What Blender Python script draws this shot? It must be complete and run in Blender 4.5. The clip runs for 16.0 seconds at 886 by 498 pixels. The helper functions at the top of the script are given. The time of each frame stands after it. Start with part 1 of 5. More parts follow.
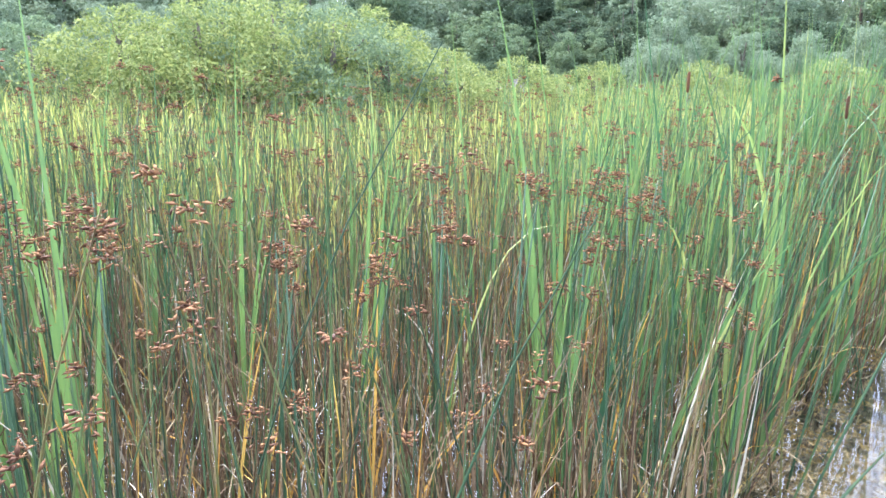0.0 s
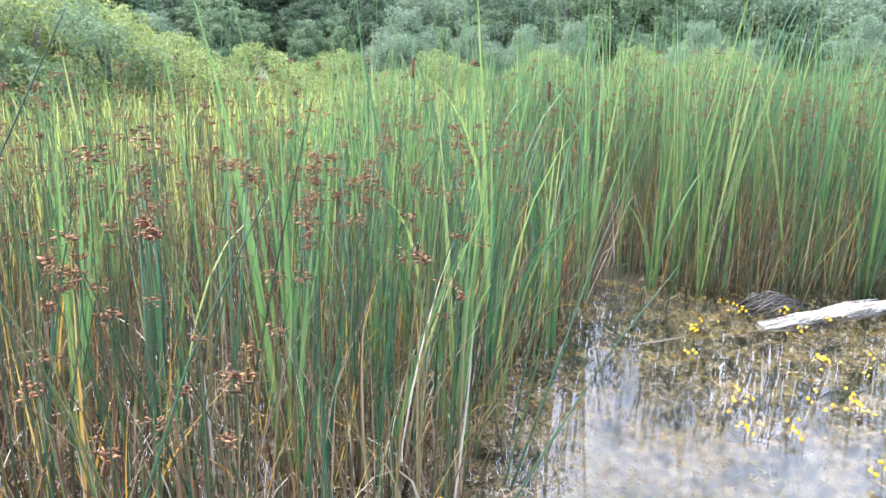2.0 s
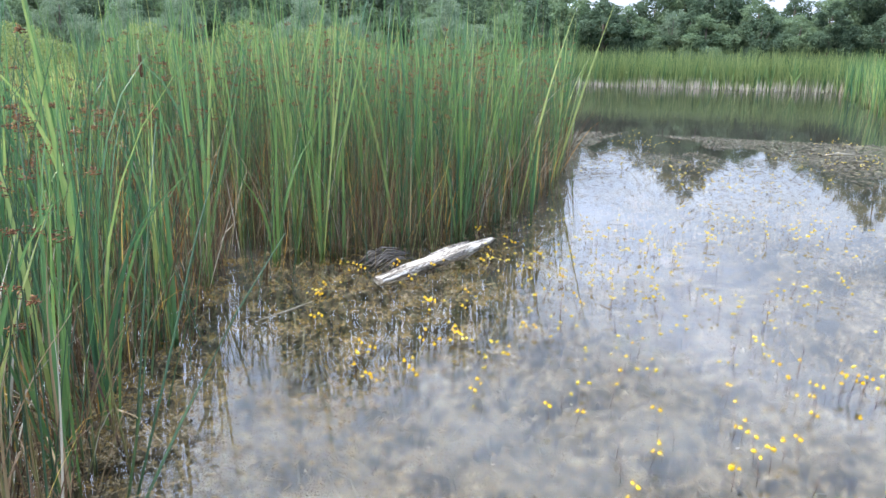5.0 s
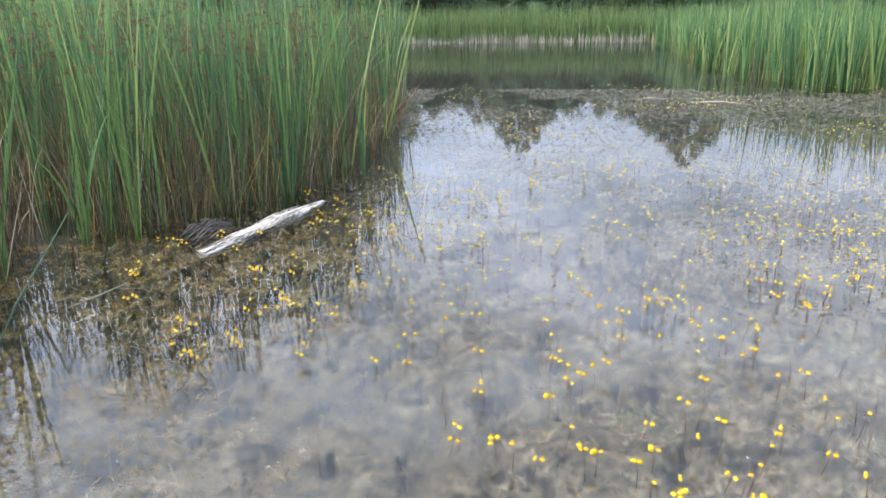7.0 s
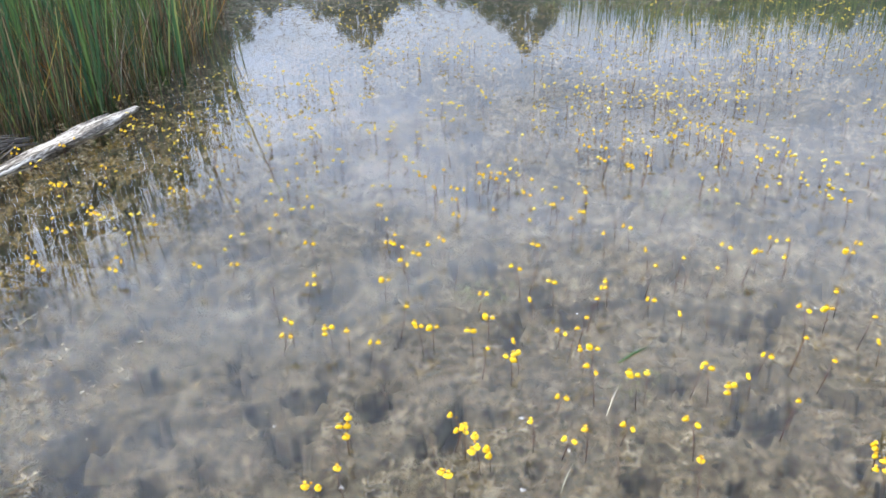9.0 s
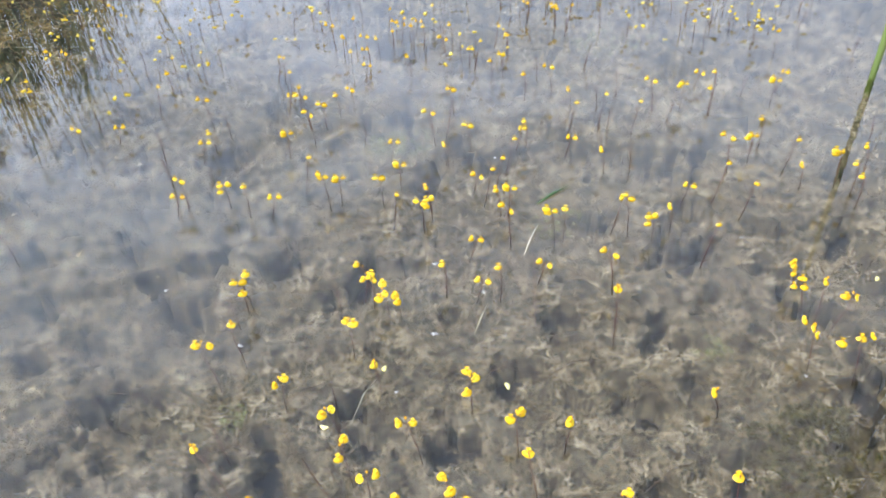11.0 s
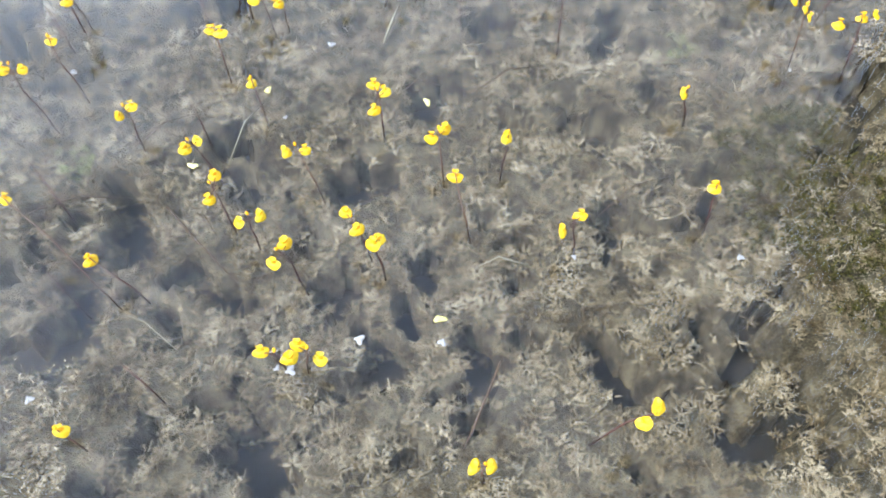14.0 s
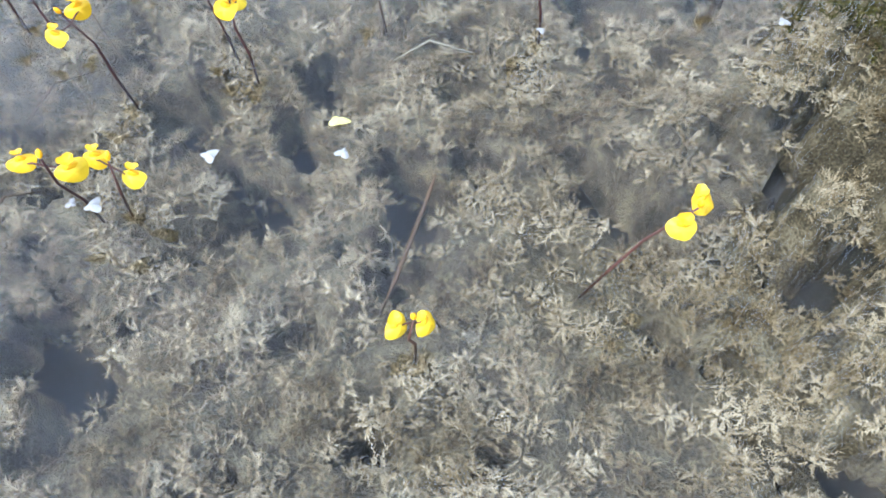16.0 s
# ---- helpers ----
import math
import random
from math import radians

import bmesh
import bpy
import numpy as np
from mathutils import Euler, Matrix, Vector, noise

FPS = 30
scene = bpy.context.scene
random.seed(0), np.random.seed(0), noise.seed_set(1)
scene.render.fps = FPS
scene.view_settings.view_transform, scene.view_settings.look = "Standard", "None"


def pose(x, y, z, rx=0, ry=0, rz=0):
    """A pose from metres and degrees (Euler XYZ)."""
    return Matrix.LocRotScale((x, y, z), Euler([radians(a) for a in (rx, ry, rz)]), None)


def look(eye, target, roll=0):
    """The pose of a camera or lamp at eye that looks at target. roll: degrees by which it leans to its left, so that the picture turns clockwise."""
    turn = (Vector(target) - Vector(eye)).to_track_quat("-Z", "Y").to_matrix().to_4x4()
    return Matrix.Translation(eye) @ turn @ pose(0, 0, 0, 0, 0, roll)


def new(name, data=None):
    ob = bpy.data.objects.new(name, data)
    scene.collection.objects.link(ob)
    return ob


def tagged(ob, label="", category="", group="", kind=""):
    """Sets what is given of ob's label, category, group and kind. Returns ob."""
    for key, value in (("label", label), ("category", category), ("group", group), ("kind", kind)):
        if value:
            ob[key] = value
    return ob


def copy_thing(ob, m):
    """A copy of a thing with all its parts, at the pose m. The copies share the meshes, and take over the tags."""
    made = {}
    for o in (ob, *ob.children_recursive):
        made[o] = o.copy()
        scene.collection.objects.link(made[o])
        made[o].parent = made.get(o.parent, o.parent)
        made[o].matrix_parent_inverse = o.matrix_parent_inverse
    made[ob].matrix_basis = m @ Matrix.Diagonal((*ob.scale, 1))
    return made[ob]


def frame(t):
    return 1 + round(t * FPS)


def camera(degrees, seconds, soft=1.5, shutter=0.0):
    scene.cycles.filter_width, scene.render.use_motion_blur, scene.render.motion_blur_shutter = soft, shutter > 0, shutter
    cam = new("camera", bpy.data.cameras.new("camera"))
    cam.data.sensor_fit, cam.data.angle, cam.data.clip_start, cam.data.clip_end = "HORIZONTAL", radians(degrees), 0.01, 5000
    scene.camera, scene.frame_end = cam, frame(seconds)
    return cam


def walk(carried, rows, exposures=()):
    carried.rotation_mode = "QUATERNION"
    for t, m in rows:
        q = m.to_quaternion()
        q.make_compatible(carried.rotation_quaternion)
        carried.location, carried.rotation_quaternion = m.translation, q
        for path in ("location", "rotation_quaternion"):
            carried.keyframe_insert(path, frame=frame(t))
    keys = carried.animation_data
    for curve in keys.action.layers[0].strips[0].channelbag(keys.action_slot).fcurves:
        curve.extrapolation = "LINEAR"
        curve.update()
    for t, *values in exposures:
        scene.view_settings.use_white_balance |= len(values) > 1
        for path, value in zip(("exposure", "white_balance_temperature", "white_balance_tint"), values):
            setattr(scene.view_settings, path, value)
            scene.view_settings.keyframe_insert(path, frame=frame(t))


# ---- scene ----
cam = camera(64.0, 16.0)
PATH = [
    (0, (-0.164, 0.02, 1.468), (-1.958, 0.768, 0.997), 1.2),
    (0.5, (-0.162, 0.049, 1.458), (-1.883, 0.941, 0.964), 1.1),
    (1, (-0.158, 0.08, 1.452), (-1.8, 1.102, 0.942), 1.2),
    (1.5, (-0.141, 0.113, 1.452), (-1.686, 1.279, 0.949), 1.2),
    (2, (-0.118, 0.143, 1.453), (-1.548, 1.453, 0.967), 1.5),
    (2.5, (-0.093, 0.169, 1.451), (-1.4, 1.601, 0.961), 0.9),
    (3, (-0.081, 0.183, 1.45), (-1.244, 1.734, 0.959), 1.2),
    (3.5, (-0.074, 0.207, 1.445), (-1.072, 1.868, 0.951), 1.2),
    (4, (-0.065, 0.217, 1.443), (-0.92, 1.955, 0.94), 1.1),
    (4.2, (-0.068, 0.22, 1.439), (-0.865, 1.984, 0.936), 1.2),
    (6.3, (0.077, 0.294, 1.411), (-0.262, 2.181, 0.843), -0.4),
    (6.5, (0.087, 0.292, 1.407), (-0.209, 2.183, 0.827), -0.6),
    (7, (0.116, 0.31, 1.389), (-0.078, 2.201, 0.767), -0.6),
    (7.5, (0.148, 0.337, 1.369), (0.046, 2.215, 0.689), -1.1),
    (8, (0.185, 0.357, 1.345), (0.202, 2.216, 0.607), -1.2),
    (8.5, (0.22, 0.375, 1.317), (0.333, 2.2, 0.506), -1.8),
    (9, (0.243, 0.4, 1.281), (0.429, 2.184, 0.395), -2.0),
    (9.2, (0.253, 0.409, 1.263), (0.463, 2.165, 0.328), -2.2),
    (11.3, (0.358, 0.482, 1.075), (0.673, 2.041, -0.138), -2.5),
    (11.5, (0.36, 0.493, 1.061), (0.682, 2.024, -0.186), -2.3),
    (12, (0.368, 0.519, 1.016), (0.681, 1.976, -0.318), -2.5),
    (12.5, (0.383, 0.551, 0.966), (0.703, 1.904, -0.473), -2.3),
    (13, (0.399, 0.572, 0.917), (0.741, 1.847, -0.586), -2.4),
    (13.5, (0.41, 0.591, 0.864), (0.761, 1.784, -0.703), -2.1),
    (14, (0.416, 0.619, 0.808), (0.768, 1.72, -0.825), -1.0),
    (14.5, (0.422, 0.64, 0.719), (0.77, 1.667, -0.961), -0.4),
    (15, (0.434, 0.648, 0.626), (0.801, 1.647, -1.067), 0.5),
    (15.5, (0.448, 0.657, 0.523), (0.851, 1.618, -1.185), 2.0),
    (16, (0.466, 0.664, 0.451), (0.905, 1.604, -1.259), 2.1),
]
walk(cam, [(t, look(eye, target, roll)) for t, eye, target, roll in PATH],
     [(0, 1.42, 7100, 16), (2.5, 1.23, 7100, 15), (4, 0.86, 7100, 13), (7, 0.35, 7200, 12.5), (9, 0.25, 7250, 12.5), (12, 0.31, 7150, 12), (14, 0.44, 6750, 10.5), (16, 0.46, 6350, 9.5)])

SKY_CLOUD = 15.3
SKY_STRENGTH = 0.15
SUN_ENERGY = 4.6

# ---- sky and sun: bright, thinly clouded summer day ----
world = bpy.data.worlds.new("world")
scene.world = world
world.use_nodes = True
wt = world.node_tree
bg = wt.nodes["Background"]
sky = wt.nodes.new("ShaderNodeTexSky")
sky.sky_type = "NISHITA"
sky.sun_disc = False
sky.sun_elevation = radians(54)
sky.sun_rotation = radians(258)
sky.dust_density = 2.0
co = wt.nodes.new("ShaderNodeTexCoord")
mp = wt.nodes.new("ShaderNodeMapping")
mp.inputs["Scale"].default_value = (1.6, 1.6, 5.0)
cl = wt.nodes.new("ShaderNodeTexNoise")
cl.inputs["Scale"].default_value = 2.2
cl.inputs["Detail"].default_value = 5
cl.inputs["Roughness"].default_value = 0.5
rp = wt.nodes.new("ShaderNodeValToRGB")
rp.color_ramp.elements[0].position = 0.14
rp.color_ramp.elements[1].position = 0.62
mx = wt.nodes.new("ShaderNodeMix")
mx.data_type = "RGBA"
wt.links.new(co.outputs["Generated"], mp.inputs["Vector"])
wt.links.new(mp.outputs["Vector"], cl.inputs["Vector"])
wt.links.new(cl.outputs["Fac"], rp.inputs["Fac"])
wt.links.new(rp.outputs["Color"], mx.inputs["Factor"])
sep = wt.nodes.new("ShaderNodeSeparateXYZ")
# cloud light by height: dimmer at the horizon, brightest at mid height
up = wt.nodes.new("ShaderNodeValToRGB")
els = up.color_ramp.elements
els.new(0.42), els.new(0.75)
for e, (p, g) in zip(els, ((0.08, 0.30), (0.42, 0.97), (0.75, 0.88), (1.0, 0.82))):
    e.position, e.color = p, (g, g, g, 1)
lift = wt.nodes.new("ShaderNodeVectorMath")
lift.operation = "SCALE"
lift.inputs[0].default_value = (SKY_CLOUD * 1.15, SKY_CLOUD * 1.47, SKY_CLOUD * 2.10)
wt.links.new(co.outputs["Generated"], sep.inputs["Vector"])
wt.links.new(sep.outputs["Z"], up.inputs["Fac"])
side = wt.nodes.new("ShaderNodeMath")
side.operation = "MULTIPLY_ADD"
side.inputs[1].default_value = -0.5
side.inputs[2].default_value = 1.0
both_ways = wt.nodes.new("ShaderNodeMath")
both_ways.operation = "MULTIPLY"
wt.links.new(sep.outputs["X"], side.inputs[0])
wt.links.new(up.outputs["Color"], both_ways.inputs[0])
wt.links.new(side.outputs[0], both_ways.inputs[1])
wt.links.new(both_ways.outputs[0], lift.inputs["Scale"])
wt.links.new(lift.outputs["Vector"], mx.inputs["B"])
wt.links.new(sky.outputs["Color"], mx.inputs["A"])
wt.links.new(mx.outputs["Result"], bg.inputs["Color"])
bg.inputs["Strength"].default_value = SKY_STRENGTH
sun = new("sun", bpy.data.lights.new("sun", "SUN"))
sun.data.energy = SUN_ENERGY
sun.data.angle = radians(6)
sun.data.color = (1.0, 0.95, 0.86)
sun.matrix_world = look((-9, -2, 13), (0, 0, 0))


# ---- materials ----
def nodes_of(name):
    m = bpy.data.materials.new(name)
    m.use_nodes = True
    return m, m.node_tree.nodes, m.node_tree.links, m.node_tree.nodes["Principled BSDF"]


def ramp_of(nt, stops):
    r = nt.nodes.new("ShaderNodeValToRGB")
    els = r.color_ramp.elements
    while len(els) < len(stops):
        els.new(0.5)
    for e, (p, c) in zip(els, stops):
        e.position, e.color = p, (*c, 1)
    return r


def plant(name, stops, grain=(60, 60, 4), thin=0.25, rough=0.5, spread=0.25, per="island"):
    """Leaf or stem: hue by blade, streaks along it, some light through it."""
    m, n, l, p = nodes_of(name)
    nt = m.node_tree
    geo = n.new("ShaderNodeNewGeometry")
    tc = n.new("ShaderNodeTexCoord")
    mpg = n.new("ShaderNodeMapping")
    mpg.inputs["Scale"].default_value = grain
    noi = n.new("ShaderNodeTexNoise")
    noi.inputs["Scale"].default_value = 1.0
    noi.inputs["Detail"].default_value = 3
    l.new(tc.outputs["Object"], mpg.inputs["Vector"])
    l.new(mpg.outputs["Vector"], noi.inputs["Vector"])
    if per == "island":
        rnd = geo.outputs["Random Per Island"]
    elif per in ("place", "tuft"):
        fine = n.new("ShaderNodeTexNoise")
        fine.inputs["Scale"].default_value = 70.0 if per == "place" else 42.0
        fine.inputs["Detail"].default_value = 3
        l.new(tc.outputs["Object"], fine.inputs["Vector"])
        both = n.new("ShaderNodeMix")
        both.inputs["Factor"].default_value = 0.42 if per == "place" else 0.22
        l.new(fine.outputs["Fac"], both.inputs["A"])
        l.new(geo.outputs["Random Per Island"], both.inputs["B"])
        rnd = both.outputs["Result"]
    else:
        rnd = n.new("ShaderNodeObjectInfo").outputs["Random"]
    mad = n.new("ShaderNodeMath")
    mad.operation = "MULTIPLY_ADD"
    mad.inputs[1].default_value = spread * 2
    l.new(noi.outputs["Fac"], mad.inputs[0])
    sub = n.new("ShaderNodeMath")
    sub.operation = "SUBTRACT"
    sub.inputs[1].default_value = spread
    l.new(rnd, sub.inputs[0])
    l.new(sub.outputs[0], mad.inputs[2])
    r = ramp_of(nt, stops)
    l.new(mad.outputs[0], r.inputs["Fac"])
    l.new(r.outputs["Color"], p.inputs["Base Color"])
    p.inputs["Roughness"].default_value = rough
    p.inputs["Specular IOR Level"].default_value = 0.35
    if thin:
        tr = n.new("ShaderNodeBsdfTranslucent")
        l.new(r.outputs["Color"], tr.inputs["Color"])
        ms = n.new("ShaderNodeMixShader")
        ms.inputs[0].default_value = thin
        l.new(p.outputs[0], ms.inputs[1])
        l.new(tr.outputs[0], ms.inputs[2])
        l.new(ms.outputs[0], n["Material Output"].inputs["Surface"])
    return m


def earthy(name, stops, scale=8.0, fine=90.0, bump=0.4, rough=0.85, stretch=(1, 1, 1), height=0.01):
    """Soil, wood, weed: two scales of noise in colour, fine relief."""
    m, n, l, p = nodes_of(name)
    tc = n.new("ShaderNodeTexCoord")
    mpg = n.new("ShaderNodeMapping")
    mpg.inputs["Scale"].default_value = stretch
    a = n.new("ShaderNodeTexNoise")
    a.inputs["Scale"].default_value = scale
    a.inputs["Detail"].default_value = 6
    b = n.new("ShaderNodeTexNoise")
    b.inputs["Scale"].default_value = fine
    b.inputs["Detail"].default_value = 4
    l.new(tc.outputs["Object"], mpg.inputs["Vector"])
    for t in (a, b):
        l.new(mpg.outputs["Vector"], t.inputs["Vector"])
    mixf = n.new("ShaderNodeMath")
    mixf.operation = "MULTIPLY_ADD"
    mixf.inputs[1].default_value = 0.5
    half = n.new("ShaderNodeMath")
    half.operation = "MULTIPLY"
    half.inputs[1].default_value = 0.5
    l.new(a.outputs["Fac"], mixf.inputs[0])
    l.new(b.outputs["Fac"], half.inputs[0])
    l.new(half.outputs[0], mixf.inputs[2])
    r = ramp_of(m.node_tree, stops)
    l.new(mixf.outputs[0], r.inputs["Fac"])
    l.new(r.outputs["Color"], p.inputs["Base Color"])
    bp = n.new("ShaderNodeBump")
    bp.inputs["Strength"].default_value = bump
    bp.inputs["Distance"].default_value = height
    l.new(b.outputs["Fac"], bp.inputs["Height"])
    l.new(bp.outputs["Normal"], p.inputs["Normal"])
    p.inputs["Roughness"].default_value = rough
    return m


def water_surface():
    """Clear water: see-through, with a Fresnel gloss and small ripples."""
    m, n, l, p = nodes_of("pond_water")
    n.remove(p)
    tc = n.new("ShaderNodeTexCoord")
    mpg = n.new("ShaderNodeMapping")
    mpg.inputs["Scale"].default_value = (5.0, 13.0, 1.0)
    mpg.inputs["Rotation"].default_value = (0, 0, 0.2)
    a = n.new("ShaderNodeTexNoise")
    a.inputs["Scale"].default_value = 1.0
    a.inputs["Detail"].default_value = 3
    bp = n.new("ShaderNodeBump")
    bp.inputs["Strength"].default_value = 0.07
    bp.inputs["Distance"].default_value = 0.0045
    l.new(tc.outputs["Object"], mpg.inputs["Vector"])
    l.new(mpg.outputs["Vector"], a.inputs["Vector"])
    l.new(a.outputs["Fac"], bp.inputs["Height"])
    fr = n.new("ShaderNodeFresnel")
    fr.inputs["IOR"].default_value = 1.345
    gl = n.new("ShaderNodeBsdfGlossy")
    gl.inputs["Roughness"].default_value = 0.02
    l.new(bp.outputs["Normal"], gl.inputs["Normal"])
    l.new(bp.outputs["Normal"], fr.inputs["Normal"])
    tr = n.new("ShaderNodeBsdfTransparent")
    tr.inputs["Color"].default_value = (0.90, 0.93, 0.90, 1)
    ms = n.new("ShaderNodeMixShader")
    l.new(fr.outputs[0], ms.inputs[0])
    l.new(tr.outputs[0], ms.inputs[1])
    l.new(gl.outputs[0], ms.inputs[2])
    l.new(ms.outputs[0], n["Material Output"].inputs["Surface"])
    return m


M_water = water_surface()
M_silt = earthy("silt", [(0.35, (0.009, 0.009, 0.009)), (0.5, (0.018, 0.015, 0.012)), (0.65, (0.030, 0.022, 0.014))], 2.5, 25, 0.15)
# the carpet under the shoots is coloured darker for the shade between them
M_mat = earthy("shaded_lime_weed", [(0.38, (0.022, 0.017, 0.011)), (0.5, (0.075, 0.060, 0.039)), (0.62, (0.19, 0.160, 0.112))], 30.0, 380, 0.9, 0.95, (1, 1, 1), 0.004)
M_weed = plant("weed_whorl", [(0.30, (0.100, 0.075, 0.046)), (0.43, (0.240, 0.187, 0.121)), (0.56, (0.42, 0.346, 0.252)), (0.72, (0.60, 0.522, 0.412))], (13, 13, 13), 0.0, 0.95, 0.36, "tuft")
M_weed.node_tree.nodes["Principled BSDF"].inputs["Specular IOR Level"].default_value = 0.0
M_weed_green = plant("reflection_dark_algae", [(0.0, (0.022, 0.024, 0.006)), (0.5, (0.075, 0.068, 0.016)), (1.0, (0.20, 0.17, 0.06))], (30, 30, 30), 0.2, 0.7)
M_weed_algae = plant("pale_algae", [(0.2, (0.17, 0.19, 0.08)), (0.8, (0.42, 0.43, 0.22))], (30, 30, 30), 0.3, 0.8, 0.4, "place")
M_rush = plant("rush_green", [(0.0, (0.029, 0.070, 0.044)), (0.4, (0.056, 0.118, 0.062)), (0.70, (0.104, 0.168, 0.068)), (0.84, (0.205, 0.205, 0.080)), (0.93, (0.16, 0.135, 0.062)), (1.0, (0.13, 0.085, 0.047))], (40, 40, 3), 0.25, 0.4)
M_leaf = plant("cattail_green", [(0.0, (0.034, 0.102, 0.052)), (0.4, (0.070, 0.158, 0.061)), (0.75, (0.145, 0.248, 0.076)), (1.0, (0.29, 0.33, 0.115))], (70, 70, 2), 0.4, 0.4)
M_sedge = plant("sedge_green", [(0.0, (0.15, 0.20, 0.055)), (0.5, (0.29, 0.33, 0.09)), (1.0, (0.47, 0.46, 0.15))], (30, 30, 3), 0.35, 0.55)
M_dead = plant("dead_reed", [(0.0, (0.050, 0.030, 0.019)), (0.45, (0.112, 0.070, 0.040)), (0.8, (0.180, 0.124, 0.068)), (1.0, (0.290, 0.230, 0.130))], (40, 40, 5), 0.15, 0.7)
M_belt = plant("reed_belt_green", [(0.0, (0.085, 0.155, 0.058)), (0.5, (0.165, 0.250, 0.090)), (1.0, (0.31, 0.37, 0.145))], (30, 30, 3), 0.35, 0.55)
M_gold = plant("yellowed_leaf", [(0.0, (0.30, 0.13, 0.03)), (0.5, (0.48, 0.27, 0.06)), (1.0, (0.55, 0.42, 0.12))], (40, 40, 5), 0.3, 0.6)
M_seed = plant("rust_seed", [(0.0, (0.060, 0.026, 0.015)), (0.5, (0.140, 0.062, 0.030)), (1.0, (0.285, 0.142, 0.064))], (90, 90, 90), 0.0, 0.85)
M_brown_mat = plant("brown_algae", [(0.2, (0.14, 0.080, 0.022)), (0.5, (0.38, 0.25, 0.088)), (0.8, (0.70, 0.53, 0.27))], (12, 12, 12), 0.3, 0.85, 0.6, "place")
M_litter = plant("tan_litter", [(0.0, (0.085, 0.056, 0.026)), (0.5, (0.18, 0.135, 0.072)), (1.0, (0.30, 0.25, 0.155))], (30, 30, 30), 0.1, 0.75)
M_pale = plant("bleached_reed", [(0.0, (0.216, 0.194, 0.144)), (1.0, (0.446, 0.418, 0.346))], (30, 30, 3), 0.1, 0.7)
M_petal = plant("yellow_petal", [(0.0, (0.672, 0.396, 0.013)), (0.5, (0.735, 0.479, 0.018)), (1.0, (0.798, 0.557, 0.035))], (120, 120, 120), 0.3, 0.45, 0.2, "object")
# lit copy of the yellow petal, sunlight put into its paler colour
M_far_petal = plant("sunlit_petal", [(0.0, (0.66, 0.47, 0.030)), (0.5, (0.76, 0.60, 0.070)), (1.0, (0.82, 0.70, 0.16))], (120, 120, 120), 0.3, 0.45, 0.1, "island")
M_palate = plant("orange_palate", [(0.0, (0.80, 0.36, 0.005)), (1.0, (0.86, 0.46, 0.01))], (200, 200, 200), 0.1, 0.5, 0.2, "object")
M_stalk = plant("purple_stalk", [(0.0, (0.034, 0.011, 0.012)), (0.6, (0.075, 0.026, 0.025)), (1.0, (0.105, 0.056, 0.034))], (60, 60, 20), 0.0, 0.5, 0.2, "object")
M_pale_petal = plant("faded_petal", [(0.0, (0.52, 0.48, 0.13)), (1.0, (0.64, 0.62, 0.28))], (90, 90, 90), 0.2, 0.5, 0.2, "object")
M_white = plant("white_fleck", [(0.0, (0.238, 0.245, 0.252)), (1.0, (0.350, 0.357, 0.350))], (90, 90, 90), 0.3, 0.4, 0.2, "object")
M_cattail = plant("cattail_brown", [(0.0, (0.055, 0.022, 0.012)), (1.0, (0.13, 0.055, 0.025))], (150, 150, 60), 0.0, 0.9, 0.2, "object")
M_wood = earthy("weathered_wood", [(0.42, (0.050, 0.042, 0.033)), (0.485, (0.19, 0.165, 0.135)), (0.545, (0.50, 0.47, 0.415)), (0.65, (0.60, 0.57, 0.51))], 4.0, 22, 0.8, 0.8, (9, 0.8, 9))
M_twig = plant("dark_twig", [(0.0, (0.03, 0.026, 0.022)), (1.0, (0.13, 0.12, 0.11))], (40, 40, 40), 0.0, 0.8)
M_bark = earthy("bark", [(0.3, (0.04, 0.035, 0.028)), (0.7, (0.13, 0.11, 0.09))], 4.0, 30, 0.7, 0.9, (4, 4, 1))
M_float = plant("floating_debris", [(0.0, (0.025, 0.022, 0.012)), (0.5, (0.075, 0.066, 0.036)), (1.0, (0.20, 0.18, 0.11))], (15, 15, 15), 0.1, 0.6)
LEAVES = {
    "dark": [(0.0, (0.038, 0.072, 0.044)), (0.5, (0.064, 0.108, 0.064)), (1.0, (0.105, 0.155, 0.092))],
    "mid": [(0.0, (0.080, 0.132, 0.078)), (0.5, (0.122, 0.188, 0.104)), (1.0, (0.18, 0.25, 0.138))],
    "silver": [(0.0, (0.105, 0.158, 0.105)), (0.5, (0.15, 0.218, 0.142)), (1.0, (0.205, 0.27, 0.18))],
    "bright": [(0.0, (0.105, 0.155, 0.050)), (0.5, (0.19, 0.245, 0.085)), (1.0, (0.29, 0.33, 0.125))],
}
M_tree = {k: plant("foliage_" + k, v, (0.6, 0.6, 0.6), 0.42, 0.8, 0.35) for k, v in LEAVES.items()}


# ---- mesh helpers ----
RNG = np.random.default_rng(7)


